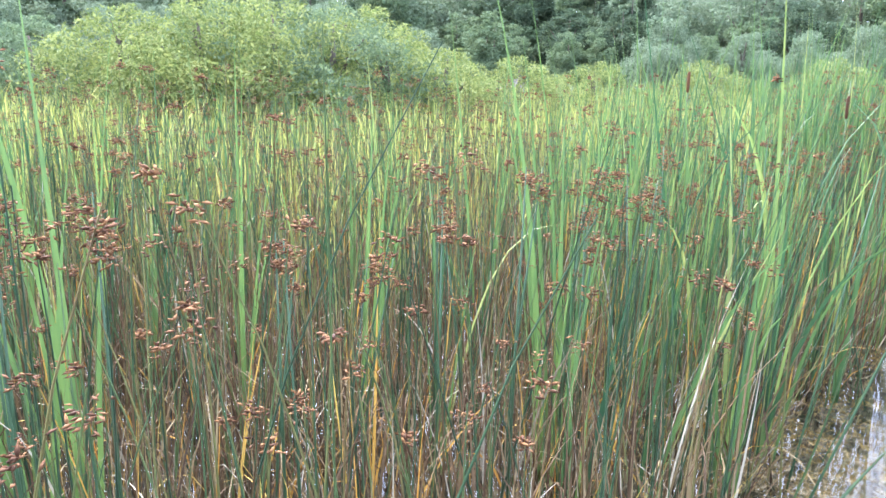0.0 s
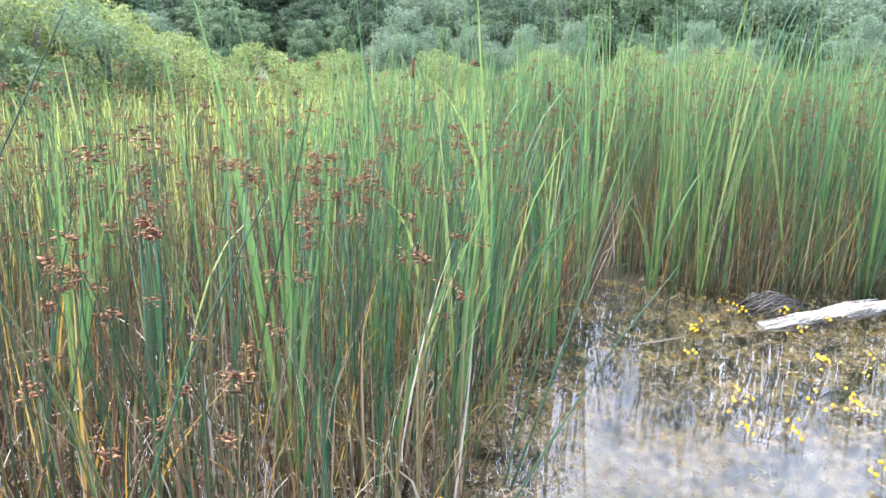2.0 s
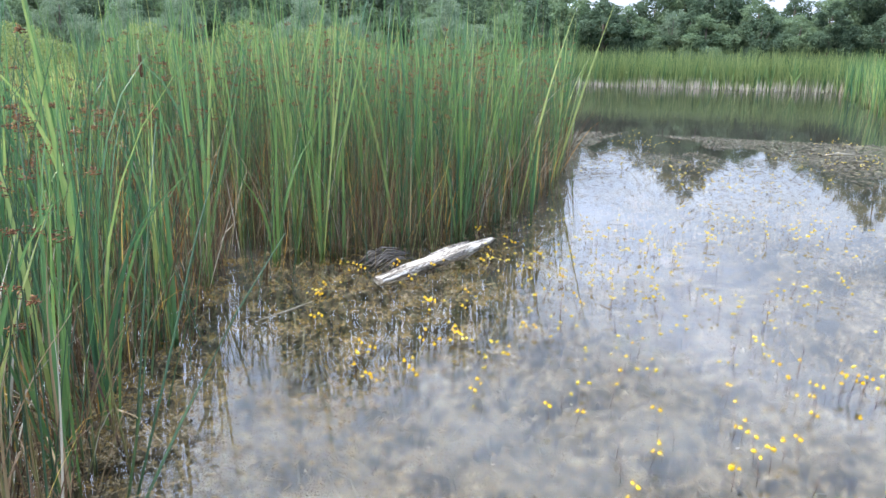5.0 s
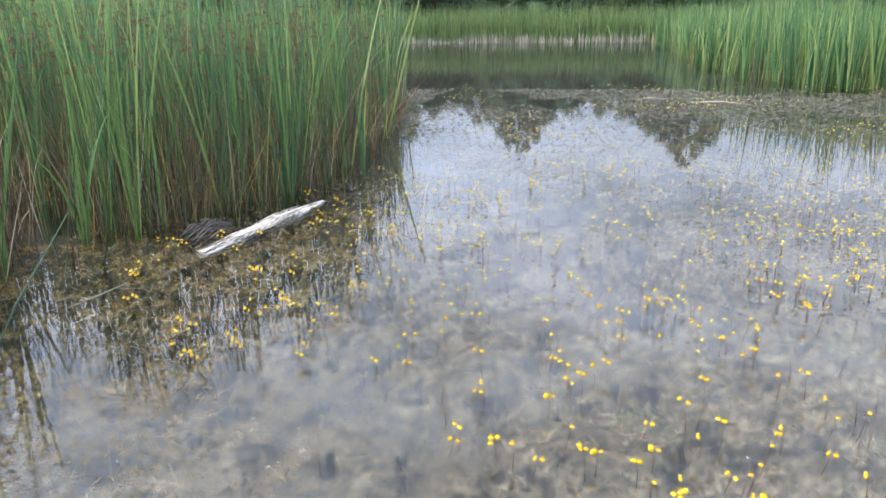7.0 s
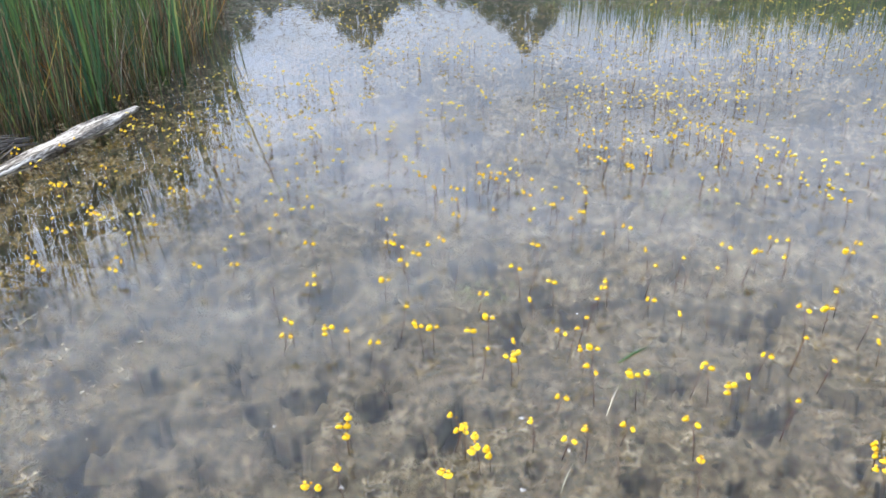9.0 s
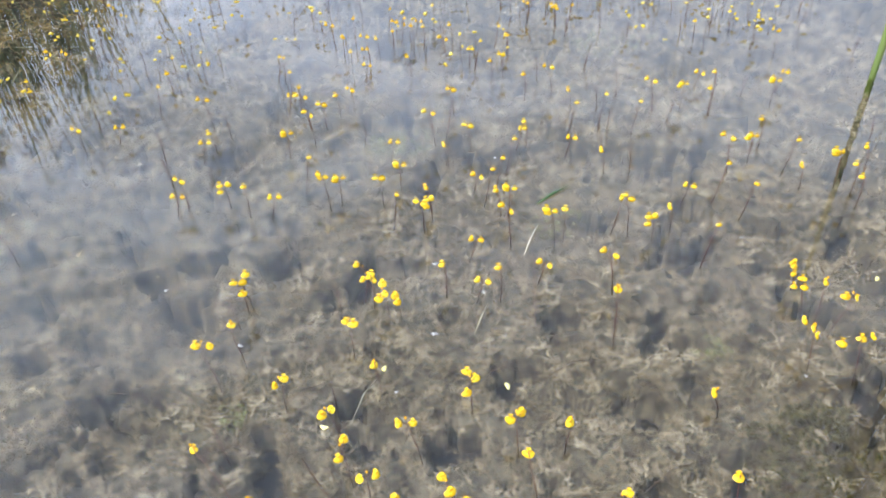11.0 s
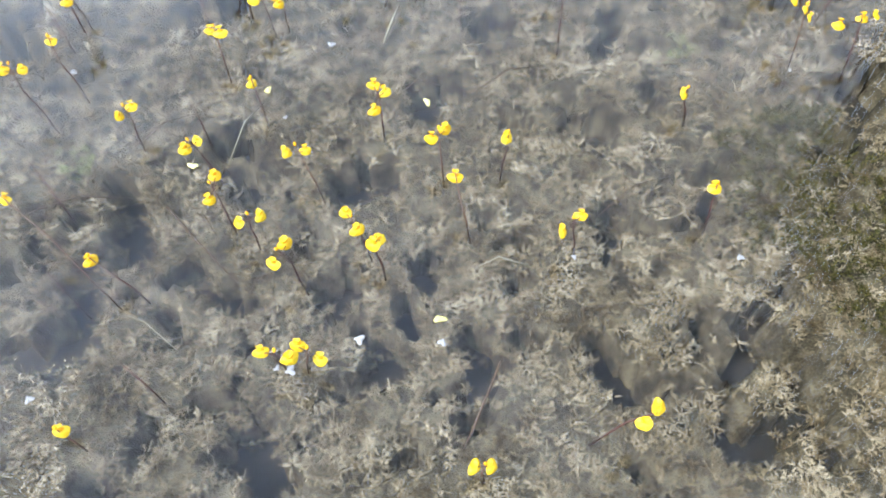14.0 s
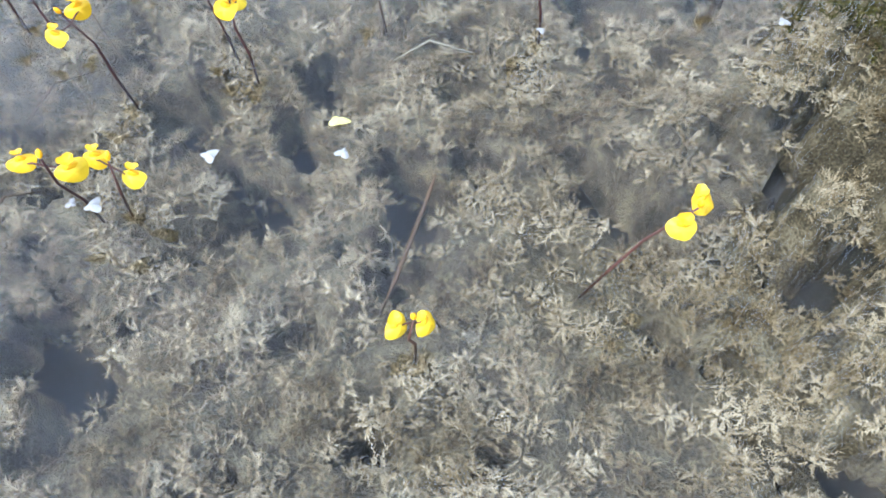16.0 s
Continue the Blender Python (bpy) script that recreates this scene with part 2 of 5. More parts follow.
def mesh_from(name, verts, faces, mat, smooth=False):
    """Mesh from an (n, 3) array and a list of (k, 3) or (k, 4) index arrays."""
    me = bpy.data.meshes.new(name)
    verts = np.asarray(verts, dtype=np.float32)
    me.vertices.add(len(verts))
    me.vertices.foreach_set("co", verts.ravel())
    loops = np.concatenate([np.asarray(f, dtype=np.int32).ravel() for f in faces])
    totals = np.concatenate([np.full(len(f), f.shape[1], dtype=np.int32) for f in faces])
    starts = np.concatenate([[0], np.cumsum(totals)[:-1]]).astype(np.int32)
    me.loops.add(len(loops))
    me.loops.foreach_set("vertex_index", loops)
    me.polygons.add(len(totals))
    me.polygons.foreach_set("loop_start", starts)
    if smooth:
        me.polygons.foreach_set("use_smooth", np.ones(len(totals), dtype=bool))
    me.update(calc_edges=True)
    me.materials.append(mat)
    return me


def from_bm(name, bm, mat, smooth=True):
    me = bpy.data.meshes.new(name)
    bm.normal_update()
    bm.to_mesh(me)
    bm.free()
    if smooth:
        me.polygons.foreach_set("use_smooth", np.ones(len(me.polygons), dtype=bool))
    me.materials.append(mat)
    return me


def part(name, me, parent, label=""):
    ob = new(name, me)
    ob.parent = parent
    return tagged(ob, label)


def fbm(x, y, size, octaves=4, seed=0):
    """Smooth noise in 0..1 over the plan."""
    out, amp, total = 0.0, 1.0, 0.0
    for k in range(octaves):
        ca, sa = math.cos(0.7 + 1.1 * k + seed), math.sin(0.7 + 1.1 * k + seed)
        u = (np.asarray(x) * ca + np.asarray(y) * sa) / size * 2 ** k + 37.1 * (seed + k)
        v = (np.asarray(y) * ca - np.asarray(x) * sa) / size * 2 ** k + 11.7 * (seed + 2 * k)
        i, j = np.floor(u).astype(int), np.floor(v).astype(int)
        fu, fv = u - i, v - j
        fu, fv = fu * fu * (3 - 2 * fu), fv * fv * (3 - 2 * fv)
        lat = np.random.default_rng(100 + seed * 7 + k).random((256, 256))
        g = lambda a, b: lat[a % 256, b % 256]
        n = (g(i, j) * (1 - fu) + g(i + 1, j) * fu) * (1 - fv) + (g(i, j + 1) * (1 - fu) + g(i + 1, j + 1) * fu) * fv
        out = out + amp * n
        total += amp
        amp *= 0.5
    return out / total


def inside(poly, x, y):
    hit = np.zeros(len(x), dtype=bool)
    for (x0, y0), (x1, y1) in zip(poly, poly[1:] + poly[:1]):
        cross = ((y0 > y) != (y1 > y)) & (x < (x1 - x0) * (y - y0) / (y1 - y0 + 1e-9) + x0)
        hit ^= cross
    return hit


def scatter(poly, density, falloff=5.0, power=1.5, clump=0.5, seed=0):
    """Random places in a plan polygon, thinner with the distance from the bank."""
    xs, ys = [p[0] for p in poly], [p[1] for p in poly]
    area = (max(xs) - min(xs)) * (max(ys) - min(ys))
    n = int(area * density)
    x, y = RNG.uniform(min(xs), max(xs), n), RNG.uniform(min(ys), max(ys), n)
    d = np.hypot(x, y)
    keep = RNG.random(n) < np.minimum(1, (falloff / np.maximum(d, 0.1)) ** power)
    keep &= fbm(x, y, 0.35, 2, seed) > RNG.random(n) * clump
    keep &= inside(poly, x, y)
    return x[keep], y[keep]


def strands(x, y, z, height, width, lean, bend, seg=6, sides=2, shape="leaf", droop=0.0, turn=None):
    """Blades (2), folded blades (3 points across) or three-sided stems: returns vertices and quads."""
    n = len(x)
    full = lambda v: np.broadcast_to(np.asarray(v, dtype=float), (n,))[:, None]
    h, w, lean, bend, droop = full(height), full(width), full(lean), full(bend), full(droop)
    s = np.linspace(0, 1, seg + 1)[None, :]
    a = (RNG.uniform(0, 2 * np.pi, n) if turn is None else turn)[:, None]
    off = h * (lean * s + bend * s ** 3)
    cx, cy = x[:, None] + np.cos(a) * off, y[:, None] + np.sin(a) * off
    cz = z[:, None] + h * (s - droop * s ** 4)
    prof = (1 - s ** 4) * (0.75 + 0.5 * np.sin(np.pi * np.minimum(1, s * 1.3))) if shape == "leaf" else 1 - 0.75 * s
    prof = np.maximum(prof, 0.06) * w * 0.5
    b = RNG.uniform(0, 2 * np.pi, n)[:, None] + 0.6 * s
    rings = []
    if shape == "leaf":
        for k in ((-1, 1) if sides == 2 else (-1, 0, 1)):
            fold = 0.35 * prof if k == 0 else 0.0
            rings.append(np.stack([cx + np.cos(b) * prof * k - np.sin(b) * fold, cy + np.sin(b) * prof * k + np.cos(b) * fold, cz], -1))
    else:
        for k in range(3):
            rings.append(np.stack([cx + np.cos(b + 2.094 * k) * prof, cy + np.sin(b + 2.094 * k) * prof, cz], -1))
    v = np.stack(rings, 2)
    m = v.shape[2]
    idx = np.arange(n * (seg + 1) * m).reshape(n, seg + 1, m)
    quads = []
    for k in range(m - 1 if shape == "leaf" else m):
        k2 = (k + 1) % m
        quads.append(np.stack([idx[:, :-1, k], idx[:, :-1, k2], idx[:, 1:, k2], idx[:, 1:, k]], -1).reshape(-1, 4))
    top = np.stack([cx[:, -1], cy[:, -1], cz[:, -1]], -1)
    return v.reshape(-1, 3), np.concatenate(quads), top


def merged(pieces):
    vs, fs, base = [], [], 0
    for v, f in pieces:
        vs.append(v)
        fs.append(f + base)
        base += len(v)
    return np.concatenate(vs), np.concatenate(fs)


def spikelets(centers, count, spread, size, down=0.0, fat=0.32):
    """Clusters of small spindle-shaped spikelets round each centre."""
    n = len(centers) * count
    c = np.repeat(centers, count, 0)
    d = RNG.normal(size=(n, 3))
    d /= np.linalg.norm(d, axis=1)[:, None]
    d[:, 2] = d[:, 2] * 0.6 + 0.1 - down
    r = np.repeat(spread, count)[:, None] * RNG.uniform(0.15, 1, (n, 1))
    p = c + d * r
    ax = RNG.normal(size=(n, 3)) * 0.6 + d * 0.8
    ax[:, 2] *= 0.35
    ax /= np.linalg.norm(ax, axis=1)[:, None]
    side = np.cross(ax, RNG.normal(size=(n, 3)))
    side /= np.linalg.norm(side, axis=1)[:, None]
    oth = np.cross(ax, side)
    L = np.repeat(size, count)[:, None] * RNG.uniform(0.7, 1.3, (n, 1))
    W = L * fat
    v = np.stack([p - ax * L, p + side * W, p + (0.87 * oth - 0.5 * side) * W, p - (0.87 * oth + 0.5 * side) * W, p + ax * L], 1)
    tri = np.array([[0, 2, 1], [0, 3, 2], [0, 1, 3], [4, 1, 2], [4, 2, 3], [4, 3, 1]])
    f = (np.arange(n)[:, None, None] * 5 + tri[None]).reshape(-1, 3)
    return v.reshape(-1, 3), f


# ---- ground, one sheet to the horizon ----
def smooth(t):
    t = np.clip(t, 0, 1)
    return t * t * (3 - 2 * t)


def ground_height(x, y):
    wob = 1.1 * (fbm(x, y, 1.6, 3, 4) - 0.5)
    land = np.maximum.reduce([smooth((-x - 5.0) / 4), smooth((y - 41.0) / 3), smooth((x - 11 - y * 0.05) / 4), smooth((-0.15 - y + 0.5 * wob) / 0.9) * smooth((x + 1.5 + wob) / 1.2), smooth((-3 - y) / 3)])
    return -0.15 + 0.27 * land + 0.03 * (fbm(x, y, 1.2, 4, 3) - 0.5) + 3.0 * smooth((np.hypot(x, y) - 60) / 400)


def axis(fine0, fine1, step):
    mid = np.arange(fine0, fine1, step)
    out = np.cumsum(step * 1.12 ** np.arange(1, 60))
    return np.concatenate([fine0 - out[out < 1400][::-1], mid, fine1 + out[out < 1400]])


gx, gy = np.meshgrid(axis(-6, 6, 0.12), axis(-2, 14, 0.12), indexing="ij")
gv = np.stack([gx, gy, ground_height(gx, gy)], -1)
gi = np.arange(gx.size).reshape(gx.shape)
gq = np.stack([gi[:-1, :-1], gi[1:, :-1], gi[1:, 1:], gi[:-1, 1:]], -1).reshape(-1, 4)
tagged(new("ground", mesh_from("ground", gv.reshape(-1, 3), [gq], M_silt, True)), "dark silty pond bed and shore soil", "ground", kind="structure")


# ---- water ----
wv = np.array([(-14, -5, 0), (40, -5, 0), (40, 46, 0), (-14, 46, 0)], dtype=float)
water = tagged(new("water", mesh_from("water", wv, [np.array([[0, 1, 2, 3]])], M_water)), "clear still pond water mirroring a cloudy sky", "water", kind="structure")


# ---- submerged weed: a lime-crusted carpet with open holes ----
# open gaps in the weed: x, y and the two half-widths
GAPS_BY_THE_BANK = [
    (0.229, 1.080, 0.030, 0.014), (0.144, 1.044, 0.024, 0.028), (0.270, 1.007, 0.037, 0.030), (0.290, 0.946, 0.034, 0.022), (0.474, 1.058, 0.034, 0.028), (0.832, 1.085, 0.013, 0.040),
    (0.744, 0.997, 0.032, 0.027), (0.765, 0.932, 0.046, 0.040), (0.747, 0.807, 0.030, 0.024), (0.597, 1.048, 0.021, 0.030), (0.555, 0.944, 0.025, 0.013), (0.399, 1.036, 0.036, 0.016),
    (0.254, 0.907, 0.024, 0.018), (0.480, 0.823, 0.018, 0.012), (0.760, 0.770, 0.012, 0.012), (0.558, 0.772, 0.015, 0.009), (0.904, 1.074, 0.020, 0.016), (0.745, 0.714, 0.010, 0.009),
    (0.365, 0.837, 0.022, 0.011), (0.459, 0.919, 0.016, 0.022), (0.341, 0.990, 0.022, 0.010), (0.754, 0.676, 0.012, 0.009)]
GAPS_IN_THE_MIDDLE = [
    (0.542, 1.398, 0.050, 0.042), (0.148, 1.437, 0.032, 0.026), (0.335, 1.534, 0.022, 0.016), (0.568, 1.196, 0.022, 0.024), (0.700, 1.256, 0.023, 0.015), (0.949, 1.378, 0.035, 0.024),
    (0.947, 1.238, 0.011, 0.030), (0.273, 1.260, 0.021, 0.019), (0.080, 1.461, 0.018, 0.016), (0.399, 1.296, 0.027, 0.022), (0.905, 1.408, 0.017, 0.018), (0.725, 1.183, 0.015, 0.020),
    (0.523, 1.126, 0.014, 0.040), (0.233, 1.295, 0.036, 0.030), (0.033, 1.231, 0.050, 0.038), (-0.046, 1.264, 0.036, 0.026), (-0.046, 1.375, 0.020, 0.018), (0.447, 1.199, 0.038, 0.026),
    (0.985, 1.126, 0.011, 0.022), (0.318, 1.216, 0.018, 0.016)]
GAPS_FARTHER_OUT = [
    (0.725, 1.554, 0.058, 0.030), (0.344, 1.566, 0.033, 0.024), (0.809, 1.620, 0.030, 0.026), (0.532, 1.973, 0.041, 0.032), (0.775, 1.934, 0.034, 0.024), (0.015, 2.145, 0.057, 0.036),
    (0.256, 2.283, 0.061, 0.034), (1.124, 1.544, 0.035, 0.030), (-0.515, 1.928, 0.076, 0.050), (-0.125, 2.091, 0.050, 0.046), (0.200, 2.085, 0.050, 0.046), (0.484, 1.981, 0.031, 0.032),
    (0.855, 1.689, 0.060, 0.040), (-0.397, 2.041, 0.080, 0.045), (0.055, 2.802, 0.087, 0.060), (-0.191, 2.393, 0.074, 0.046), (1.225, 1.847, 0.061, 0.036), (0.316, 2.297, 0.054, 0.036)]


def hole(x, y):
    """Above 0 where weed grows, below where open silt shows; the weed thins with depth and towards the rushes."""
    x, y = np.asarray(x, dtype=float), np.asarray(y, dtype=float)
    thin = 0.10 * smooth((y - 2.6) / 5) + 0.07 * smooth((0.0 - x) / 1.3) * smooth((y - 2.1) / 1.4)
    near = smooth((x + 0.2) / 0.2) * smooth((1.3 - x) / 0.2) * smooth((2.5 - y) / 0.5)
    grown = 0.20 * fbm(x, y, 0.30, 2, 21) + 0.45 * fbm(x, y, 0.10, 2, 22) + 0.35 * fbm(x, y, 0.030, 2, 23) - 0.445 + 0.055 * near - thin
    edge = 1.1 * (fbm(x, y, 0.030, 3, 24) - 0.5)
    open_ = np.zeros(x.shape)
    for gx_, gy_, ra, rb in GAPS_BY_THE_BANK + GAPS_IN_THE_MIDDLE + GAPS_FARTHER_OUT:
        open_ = np.maximum(open_, smooth((1.42 - np.hypot((x - gx_) / ra, (y - gy_) / rb) + edge) / 0.6))
    return grown - 0.24 * open_


def carpet_level(x, y):
    rim = np.maximum.reduce([smooth((y + 1.5 * fbm(x, y, 0.8, 2, 14) - 11.2) / 1.5), smooth((x + fbm(x, y, 0.7, 2, 15) - 4.9 - 0.2 * y) / 0.9), smooth((-x + fbm(x, y, 0.7, 2, 16) - 3.3) / 0.9)])
    return -0.056 - 0.03 * fbm(x, y, 0.5, 3, 11) - 0.05 * (fbm(x, y, 0.050, 3, 12) - 0.5) - 0.02 * smooth((y - 2.5) / 3) - 0.14 * smooth((0.040 - hole(x, y)) / 0.075) - 0.2 * rim + 0.035 * smooth((0.3 - x) / 0.9) * smooth((y - 1.3) / 0.6) * smooth((5.2 - y) / 1.0)


pieces = []
for x0, x1, y0, y1, st in ((-0.5, 2.0, 0.45, 2.4, 0.010), (-2.9, -0.5, 0.45, 2.4, 0.025), (2.0, 6.0, 0.45, 2.4, 0.03), (-2.9, 6.0, -0.3, 0.45, 0.03), (-2.9, 6.3, 2.4, 4.8, 0.022), (-2.9, 6.5, 4.8, 7.0, 0.035), (-2.9, 7.5, 7.0, 12.0, 0.12)):
    mx_, my_ = np.meshgrid(np.linspace(x0, x1, round((x1 - x0) / st) + 1), np.linspace(y0, y1, round((y1 - y0) / st) + 1), indexing="ij")
    mi = np.arange(mx_.size).reshape(mx_.shape)
    q = np.stack([mi[:-1, :-1], mi[1:, :-1], mi[1:, 1:], mi[:-1, 1:]], -1).reshape(-1, 4)
    pieces.append((np.stack([mx_, my_, carpet_level(mx_, my_)], -1).reshape(-1, 3), q))
cv, cq = merged(pieces)
carpet = tagged(new("stonewort_carpet", mesh_from("stonewort_carpet", cv, [cq], M_mat, True)), "lime-crusted stonewort carpet under shallow water, darkened as shade between shoots", "water weed", kind="stuff")


def whorls(x0, x1, y0, y1, density, size, needles):
    """Feathery stonewort tips: short shoots set with needle whorls."""
    n = int((x1 - x0) * (y1 - y0) * density)
    x, y = RNG.uniform(x0, x1, n), RNG.uniform(y0, y1, n)
    keep = hole(x, y) > RNG.normal(0.004, 0.024, n)
    keep &= hole(x, y) > -0.015
    x, y = x[keep], y[keep]
    n = len(x)
    base = np.stack([x, y, np.maximum(carpet_level(x, y), -0.145) + RNG.uniform(-0.006, 0.014, n)], -1)
    ax = RNG.normal(size=(n, 3)) * np.array([1, 1, 0.35]) + np.array([0, 0, 0.35])
    ax /= np.linalg.norm(ax, axis=1)[:, None]
    ax[:, 2] = np.abs(ax[:, 2])
    L = size * RNG.uniform(0.6, 1.4, n)
    up = np.cross(ax, RNG.normal(size=(n, 3)))
    up /= np.linalg.norm(up, axis=1)[:, None]
    ov = np.cross(ax, up)
    vs = []
    for k in range(needles):
        t = 0.15 + 0.85 * k / needles
        ang = 2.4 * k + RNG.uniform(0, 0.8, n)
        root = base + ax * (L * t)[:, None]
        out = up * np.cos(ang)[:, None] + ov * np.sin(ang)[:, None]
        nl = L * (0.46 - 0.22 * t) * RNG.uniform(0.7, 1.2, n)
        tip = root + out * nl[:, None] + ax * (nl * 0.55)[:, None]
        tip[:, 2] = np.minimum(tip[:, 2], -0.004)
        side = np.cross(out, ax) * (L * 0.05)[:, None]
        vs.append(np.stack([root - side, root + side, tip], 1))
    v = np.stack(vs, 1).reshape(-1, 3)
    v[:, 2] = np.minimum(v[:, 2], -0.003)
    return v, np.arange(len(v)).reshape(-1, 3)


def tufts(x0, x1, y0, y1, spacing, plumes, needles):
    """Domed tufts of stonewort: plumes spread from each crown, set with fine needles."""
    n = int((x1 - x0) * (y1 - y0) / spacing ** 2)
    x, y = RNG.uniform(x0, x1, n), RNG.uniform(y0, y1, n)
    keep = hole(x, y) > RNG.normal(-0.022, 0.010, n)
    x, y = x[keep], y[keep]
    n = len(x)
    size = spacing * RNG.uniform(0.7, 1.45, n)
    z = np.maximum(carpet_level(x, y), -0.15) + RNG.uniform(-0.35, 0.6, n) * np.minimum(size, 0.03)
    crown = np.repeat(np.stack([x, y, z], -1), plumes, 0)
    m = n * plumes
    az, el = RNG.uniform(0, 2 * np.pi, m), np.arccos(RNG.uniform(-0.05, 0.97, m))
    ax = np.stack([np.cos(az) * np.sin(el), np.sin(az) * np.sin(el), np.cos(el)], -1)
    L = np.repeat(size, plumes) * RNG.uniform(0.65, 1.15, m)
    up = np.cross(ax, RNG.normal(size=(m, 3)))
    up /= np.linalg.norm(up, axis=1)[:, None]
    ov = np.cross(ax, up)
    vs = []
    for k in range(needles):
        t = 0.30 + 0.70 * (k // 3) / max(1, (needles - 1) // 3)
        ang = 2.094 * (k % 3) + 0.9 * (k // 3) + RNG.uniform(-0.3, 0.3, m)
        root = crown + ax * (L * t)[:, None]
        out = up * np.cos(ang)[:, None] + ov * np.sin(ang)[:, None]
        nl = L * (0.37 - 0.16 * t) * RNG.uniform(0.75, 1.25, m)
        tip = root + out * (nl * 0.8)[:, None] + ax * (nl * 0.75)[:, None]
        side = np.cross(out, ax) * (L * 0.037)[:, None]
        vs.append(np.stack([root - side, root + side, tip], 1))
    v = np.stack(vs, 1).reshape(-1, 3)
    v[:, 2] = np.minimum(v[:, 2], -0.003)
    return v, np.arange(len(v)).reshape(-1, 3)


tv, tf = merged([tufts(0.08, 1.12, 0.63, 1.22, 0.0112, 11, 15), tufts(-0.3, 1.45, 1.22, 1.75, 0.0150, 10, 12), tufts(-0.55, 1.9, 1.75, 2.5, 0.022, 9, 9), tufts(-1.1, 2.9, 2.5, 3.8, 0.035, 8, 8), tufts(-1.6, 4.0, 3.8, 6.0, 0.062, 7, 7),
                 tufts(-1.8, 5.2, 6.0, 8.5, 0.11, 6, 6), tufts(-2.1, -0.55, 0.8, 2.5, 0.045, 8, 8), tufts(-0.3, 0.08, 0.7, 1.22, 0.024, 9, 9), tufts(-0.55, -0.3, 0.9, 1.75, 0.032, 9, 8), tufts(1.12, 1.5, 0.65, 1.22, 0.0165, 10, 11), tufts(1.45, 1.9, 0.65, 1.75, 0.030, 9, 9), tufts(1.9, 3.2, 0.5, 2.5, 0.05, 7, 7)])
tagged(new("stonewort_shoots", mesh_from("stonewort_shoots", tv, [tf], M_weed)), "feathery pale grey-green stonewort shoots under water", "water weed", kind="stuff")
# brown, stringy mat along the rushes
tv, tf = merged([whorls(-2.8, -0.5, 1.7, 4.0, 3200, 0.030, 8), whorls(-3.2, -0.7, 4.0, 6.5, 1500, 0.045, 8)])
lo = tv.reshape(-1, 3, 3)
lo = lo[RNG.random(len(lo)) < np.clip((-lo[:, 0, 0] - 0.35) / 0.8, 0, 1)]
tagged(new("brown_weed_mat", mesh_from("brown_weed_mat", lo.reshape(-1, 3), [np.arange(len(lo) * 3).reshape(-1, 3)], M_brown_mat)), "olive-brown weed mat along the foot of the rushes", "water weed", kind="stuff")


# ---- reed and rush stands ----
STAND_LEFT = [(-1.05, -2.0), (-1.12, 0.9), (-1.55, 1.55), (-1.95, 2.05), (-2.4, 2.8), (-2.55, 3.4), (-2.8, 3.95), (-3.3, 4.9), (-6, 6.5), (-16, 13), (-16, -7), (-3, -5)]
STAND_LOG = [(-3.3, 5.05), (-2.6, 4.7), (-2.35, 4.75), (-1.95, 5.3), (-1.52, 6.3), (-1.40, 8.5), (-1.52, 10.5), (-1.95, 13.5), (-2.6, 17.0), (-8, 24), (-14, 14), (-6, 6.5)]
STAND_RIGHT = [(5.1, 21), (5.2, 17.85), (5.7, 15.4), (6.1, 14.7), (7.7, 14.2), (9.2, 13.4), (16, 11.5), (24, 34), (6.8, 39), (6.2, 31)]
STAND_FAR = [(-45, 41.2), (45, 41.2), (45, 47), (-45, 47)]
STAND_SIDE = [(1.42, 0.70), (1.47, 1.12), (1.68, 1.36), (1.76, 1.45), (2.07, 1.76), (2.7, 1.9), (2.6, 0.6)]


